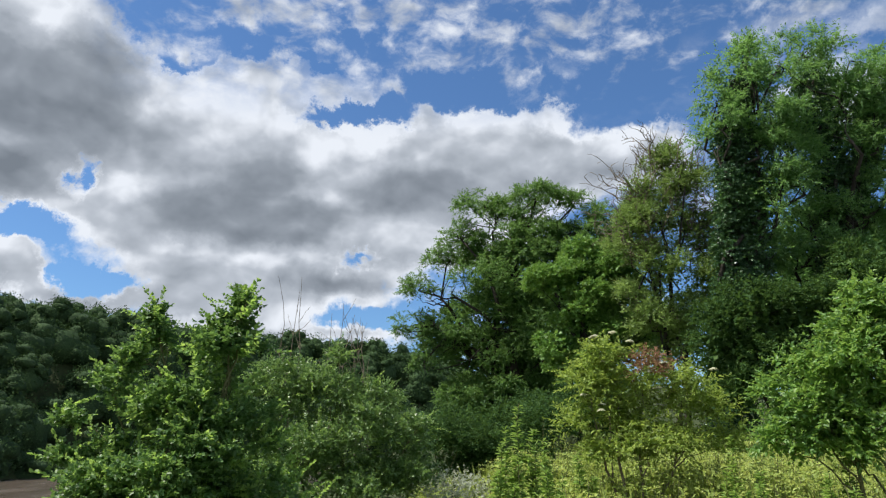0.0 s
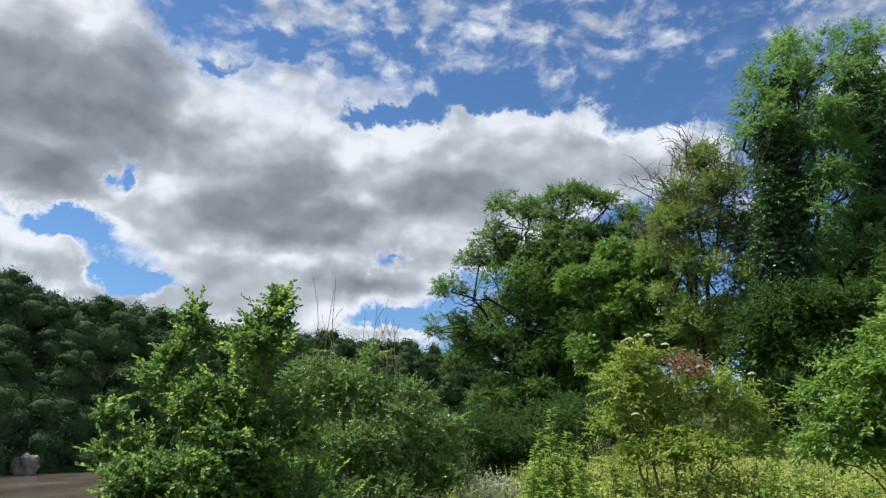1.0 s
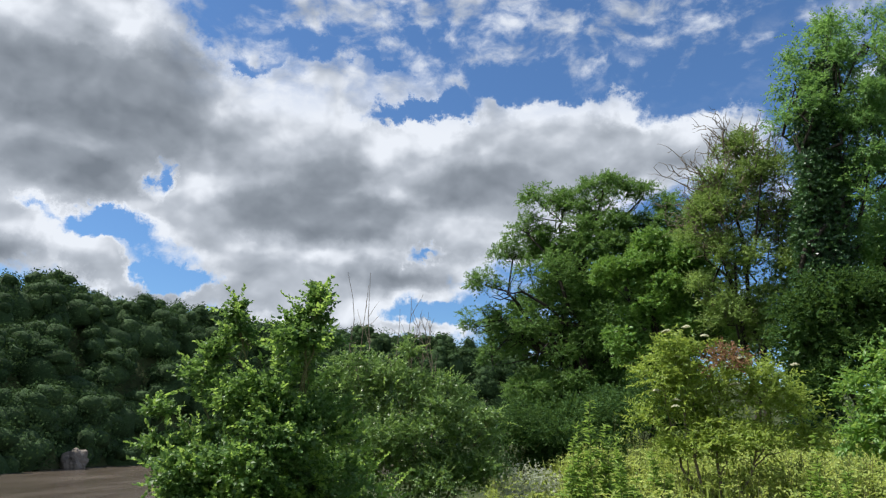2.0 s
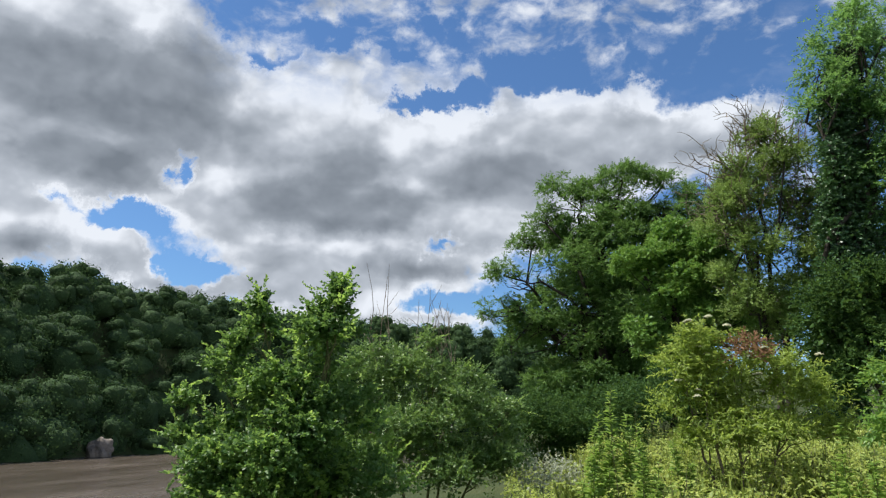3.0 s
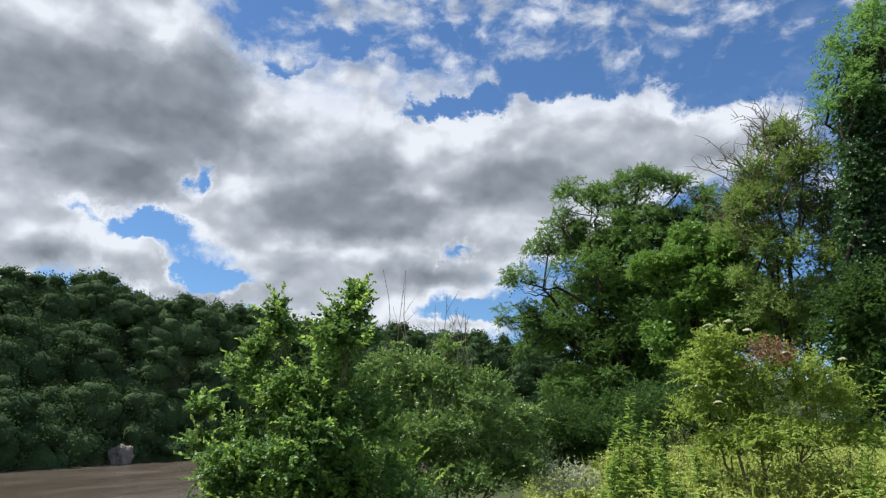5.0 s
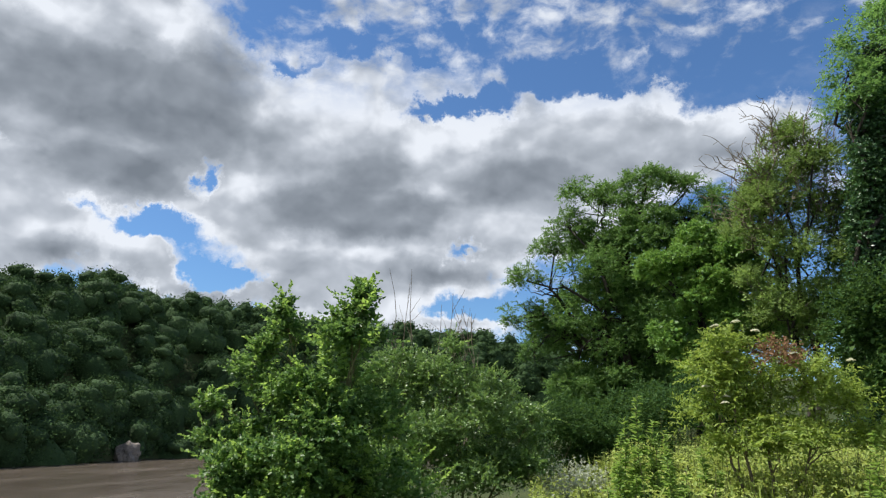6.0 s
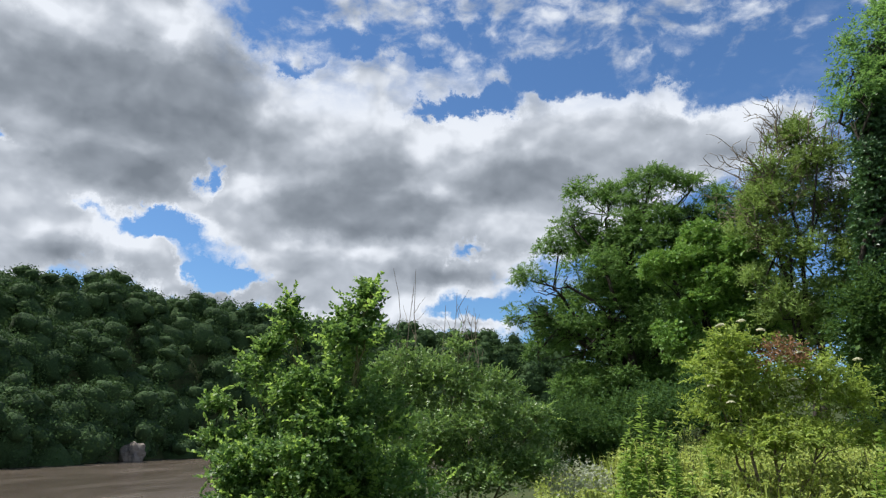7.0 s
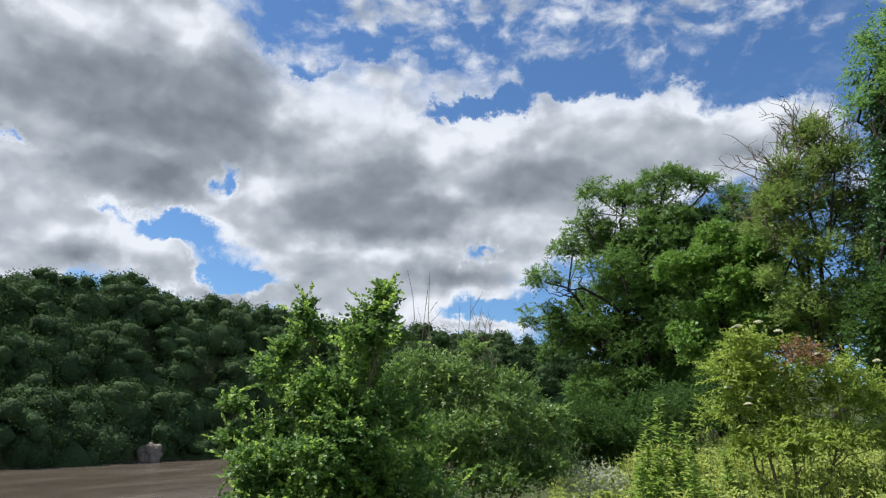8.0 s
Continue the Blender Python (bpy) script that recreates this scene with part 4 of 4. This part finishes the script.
def build_fresh_bush():
    rng = np.random.default_rng(33)
    rows = LOW_LOBES["fresh"]
    base = foot_of(rows)
    root = thing("bush", base, "bright green leafy bush at the meadow's edge", "bush", "bushes by the meadow")
    wood_of(rng, root, base, rows, 0.06, STEM, 6, stems=3)
    crown(rng, rows, base, root, LEAF_RIGHT, 260, 0.22, 9, 0.078, 0.6, True, flat=0.7, inner=0.4, gaps=0.2, up=0.3, spread=0.13, fill=0.3, droop=0.25, gap_size=0.32, pads=(12, 0.36, 0.8, 0.85))
    crown(rng, rows, base, root, LEAF_RIGHT, 22, 0.40, 14, 0.08, 0.55, True, flat=0.6, inner=0.8, up=0.4, fill=0, droop=0.35, name="outer_foliage", label="long leafy shoots")


def flower_heads(rng, root, base, spots, size):
    """Flat umbels: a domed, ragged plate of florets."""
    rings, around = 5, 22
    for s in spots:
        r, a = np.meshgrid(np.linspace(0.12, 1.0, rings), np.arange(around) * 2 * np.pi / around, indexing="ij")
        r = r * (1 + rng.normal(size=r.shape) * 0.10)
        co = np.stack([r * np.cos(a) * size, r * np.sin(a) * size, 0.035 * np.cos(r * 1.4) + rng.normal(size=r.shape) * 0.006], -1).reshape(-1, 3)
        i, j = np.meshgrid(np.arange(rings - 1), np.arange(around), indexing="ij")
        k = (j + 1) % around
        faces = np.stack([i * around + j, (i + 1) * around + j, (i + 1) * around + k, i * around + k], -1).reshape(-1, 4)
        ob = put("flower_head", mesh_of("flower_head", co, faces), PETAL, root, "flat cream flower head")
        ob.location = np.asarray(s) - base


def build_elder():
    rng = np.random.default_rng(34)
    rows = EDGE_LOBES["elder"]
    base = foot_of(rows, 3.1)
    root = thing("bush", base, "elder bush with cream flower heads and a withered rusty spray", "bush", "bushes by the meadow")
    wood_of(rng, root, base, rows, 0.06, DEAD_WOOD, 6, stems=4, wander=0.15)
    green = [r for i, r in enumerate(rows) if i != 3]
    crown(rng, green, base, root, LEAF_ELDER, 200, 0.26, 10, 0.078, 0.42, True, flat=0.7, inner=0.3, gaps=0.2, up=0.25, spread=0.15, fill=0.2, droop=0.3, gap_size=0.35, pads=(11, 0.36, 0.8, 0.88))
    crown(rng, green, base, root, LEAF_ELDER, 26, 0.42, 13, 0.10, 0.40, True, flat=0.7, inner=0.8, up=0.35, fill=0, droop=0.35, name="outer_foliage", label="drooping elder shoots")
    dry = (rows[3][0], rows[3][1] - 0.35, rows[3][2] + 0.05, rows[3][3], rows[3][4])
    crown(rng, [dry], base, root, LEAF_RUST, 300, 0.28, 9, 0.085, 0.4, True, flat=0.3, inner=0.4, name="withered_spray", label="withered rust-brown leaves", fill=0)
    spots = []
    for i, m in ((0, 5), (4, 4), (1, 2), (6, 2), (7, 2), (5, 2)):
        x, y, z, rx, rz = rows[i]
        for _ in range(m):
            a = rng.uniform(-1.2, 1.2)
            spots.append((x + rx * math.sin(a) * 1.2, y - rx * rng.uniform(0.5, 1.0), z + rz * math.cos(a) * 1.15 + 0.07))
    flower_heads(rng, root, base, spots, 0.072)


def build_edge_shrubs():
    rng = np.random.default_rng(35)
    # both rows use leaves whose colour already holds the old trees' shade
    for key, mat, leaf in (("near_edge", LEAF_SHADE_TINT, 0.085), ("far_edge", LEAF_SHADE_TINT, 0.12)):
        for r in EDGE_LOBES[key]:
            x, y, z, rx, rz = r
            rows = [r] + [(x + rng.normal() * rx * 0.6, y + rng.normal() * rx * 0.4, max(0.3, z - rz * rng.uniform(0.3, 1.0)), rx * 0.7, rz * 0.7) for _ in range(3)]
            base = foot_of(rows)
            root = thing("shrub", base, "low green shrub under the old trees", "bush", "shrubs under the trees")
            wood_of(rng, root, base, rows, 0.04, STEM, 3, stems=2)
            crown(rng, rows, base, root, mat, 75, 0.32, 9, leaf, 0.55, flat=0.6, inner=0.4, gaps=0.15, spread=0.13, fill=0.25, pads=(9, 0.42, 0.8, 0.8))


build_lime_bush()
build_shrub()
build_fresh_bush()
build_elder()
build_edge_shrubs()

# ---------------------------------------------------------------- meadow and small things


def build_meadow():
    """Waist-high nettles, brambles and seeding weeds that cover the bank."""
    rng = np.random.default_rng(41)
    pieces, stems = [], []
    n = 9000
    x = rng.uniform(-2.2, 13.0, n)
    y = 4.6 + 20.0 * rng.random(n) ** 1.5
    ok = (x > -0.02 * y - 0.3) & (np.abs(x) < 1.5 + y * 0.85)
    x, y = x[ok], y[ok]
    z = land_height(x, y)
    h = np.array([0.78 + 0.42 * noise.noise(Vector((a * 0.5, b * 0.5, 0))) + 0.18 * noise.noise(Vector((a * 2.2, b * 2.2, 3))) for a, b in zip(x, y)])
    h = np.clip(h + 0.25 * ease((x - 2.0) / 3.0) + rng.normal(size=len(x)) * 0.12, 0.35, 1.6)
    h = h * (0.42 + 0.58 * ease((x - 0.055 * y + 0.25) / 0.7))
    foot = np.stack([x, y, z], -1)
    tilt = unit(np.stack([rng.normal(size=len(x)) * 0.22, rng.normal(size=len(x)) * 0.22, np.ones(len(x))], -1))
    pieces.append(spray_leaves(rng, foot + tilt * (h * 0.45)[:, None], tilt, h * 0.6, 7, 0.090, 0.5, False, 0.9, droop=0.35))
    side = unit(np.stack([rng.normal(size=len(x)), rng.normal(size=len(x)), np.full(len(x), 0.25)], -1))
    pieces.append(spray_leaves(rng, foot + tilt * (h * 0.8)[:, None], side, 0.30 * np.ones(len(x)), 9, 0.080, 0.66, False, 1.8, droop=0.2))
    for f, t, s in list(zip(foot, tilt, h))[::3]:
        stems.append(tube_arrays(bend(rng, f, f + t * s * 1.05, 4, 0.05), np.linspace(0.007, 0.003, 4), 3))
    # grass blades between them
    m = 3500
    gx, gy = rng.uniform(0.5, 10.0, m), 4.5 + 12 * rng.random(m) ** 1.3
    g = np.stack([gx, gy, land_height(gx, gy)], -1)
    up = unit(np.stack([rng.normal(size=m) * 0.3, rng.normal(size=m) * 0.3, np.ones(m)], -1))
    pieces.append(leaf_arrays(g, up, rng.normal(size=(m, 3)) * np.array([1, 1, 0.1]), rng.uniform(0.4, 0.95, m), 0.014, droop=0.2))
    root = thing("meadow_weeds", (0, 0, 0), "waist-high yellow-green nettles and brambles covering the bank", "weeds", kind="stuff")
    put("foliage", mesh_of("foliage", *joined(pieces)), LEAF_MEADOW, root)
    put("stems", mesh_of("stems", *joined(stems), smooth=True), STEM, root)


def tall_herb(rng, x, y, height, spread):
    base = np.array([x, y, float(land_height(x, y))])
    root = thing("tall_herb", base, "tall bright green herb with narrow leaves up its stems", "plant", "tall herbs in the meadow")
    for i in range(spread):
        a = rng.random() * 6.28
        top = np.array([math.cos(a), math.sin(a), 0]) * (0.22 * (i > 0)) + np.array([0, 0, height * (1.0 if i == 0 else rng.uniform(0.7, 0.93))])
        line = bend(rng, (math.cos(a) * 0.05, math.sin(a) * 0.05, 0), top, 8, 0.05)
        stem = put("stem", mesh_of("stem", *tube_arrays(line, np.linspace(0.009, 0.003, 8), 5), smooth=True), STEM, root)
        n = 130
        t = rng.uniform(0.3, 1.0, n) * 7 * 0.999
        k = t.astype(int)
        p = line[k] + (line[k + 1] - line[k]) * (t - k)[:, None]
        d = unit(rng.normal(size=(n, 3)) * np.array([1, 1, 0.15]) + np.array([0, 0, 0.55]))
        put("foliage", mesh_of("foliage", *leaf_arrays(p, d, np.array([0, 0, 1.0]) + rng.normal(size=(n, 3)) * 0.3, 0.19 * (1.15 - t / 9.5), 0.27, True, droop=0.3)), LEAF_PLANT, stem)


def build_herbs():
    rng = np.random.default_rng(42)
    for x, y, h, s in ((1.02, 9.2, 1.98, 4), (0.75, 9.0, 1.45, 3), (1.35, 9.4, 1.5, 3), (0.62, 8.2, 1.2, 3), (1.2, 8.3, 1.25, 3),
                       (3.9, 9.4, 1.75, 2), (4.2, 7.2, 1.2, 2), (1.9, 9.9, 1.3, 2), (5.0, 8.6, 1.55, 2), (3.3, 8.0, 1.15, 3), (3.8, 8.4, 1.35, 3), (4.4, 8.0, 1.35, 3)):
        tall_herb(rng, x, y, h, s)


def build_blossom():
    rng = np.random.default_rng(43)
    rows = [(0.15, 11.4, 0.98, 0.42, 0.26), (-0.25, 11.7, 0.92, 0.38, 0.24), (0.5, 11.8, 0.9, 0.36, 0.24)]
    base = foot_of(rows)
    root = thing("blossom_bush", base, "low bramble mound covered in pale blossom", "bush")
    wood_of(rng, root, base, rows, 0.02, STEM, 4, stems=2)
    crown(rng, rows, base, root, BLOSSOM, 190, 0.16, 7, 0.05, 0.7, flat=0.8, inner=0.7, fill=0.2)


def build_saplings():
    """Leafless young stems that stand up behind the bushes."""
    rng = np.random.default_rng(44)
    for x, y, h, n in ((-7.2, 30.0, 9.2, 3), (-5.4, 30.5, 8.1, 2), (-4.1, 31.0, 7.6, 3), (-3.5, 30.0, 7.3, 2)):
        base = np.array([x, y, float(land_height(x, y))])
        root = thing("bare_sapling", base, "leafless grey sapling with thin upright twigs", "sapling", "bare saplings")
        for i in range(n):
            top = np.array([rng.normal() * 0.45, rng.normal() * 0.4, h - base[2] - rng.uniform(0, 1.1) * (i > 0)])
            line = bend(rng, (rng.normal() * 0.1, rng.normal() * 0.1, 0), top, 10, 0.06)
            stem = put("stem", mesh_of("stem", *tube_arrays(line, np.linspace(0.045, 0.008, 10), 5), smooth=True), DEAD_WOOD, root)
            for _ in range(6):
                q = line[rng.integers(5, 9)]
                arr = tube_arrays(bend(rng, q, q + unit(np.array([rng.normal() * 0.6, rng.normal() * 0.6, 1.0])) * rng.uniform(0.5, 1.3), 5, 0.1), np.linspace(0.014, 0.006, 5), 4)
                put("twig", mesh_of("twig", *arr, smooth=True), DEAD_WOOD, stem)


build_meadow()
build_herbs()
build_blossom()
build_saplings()
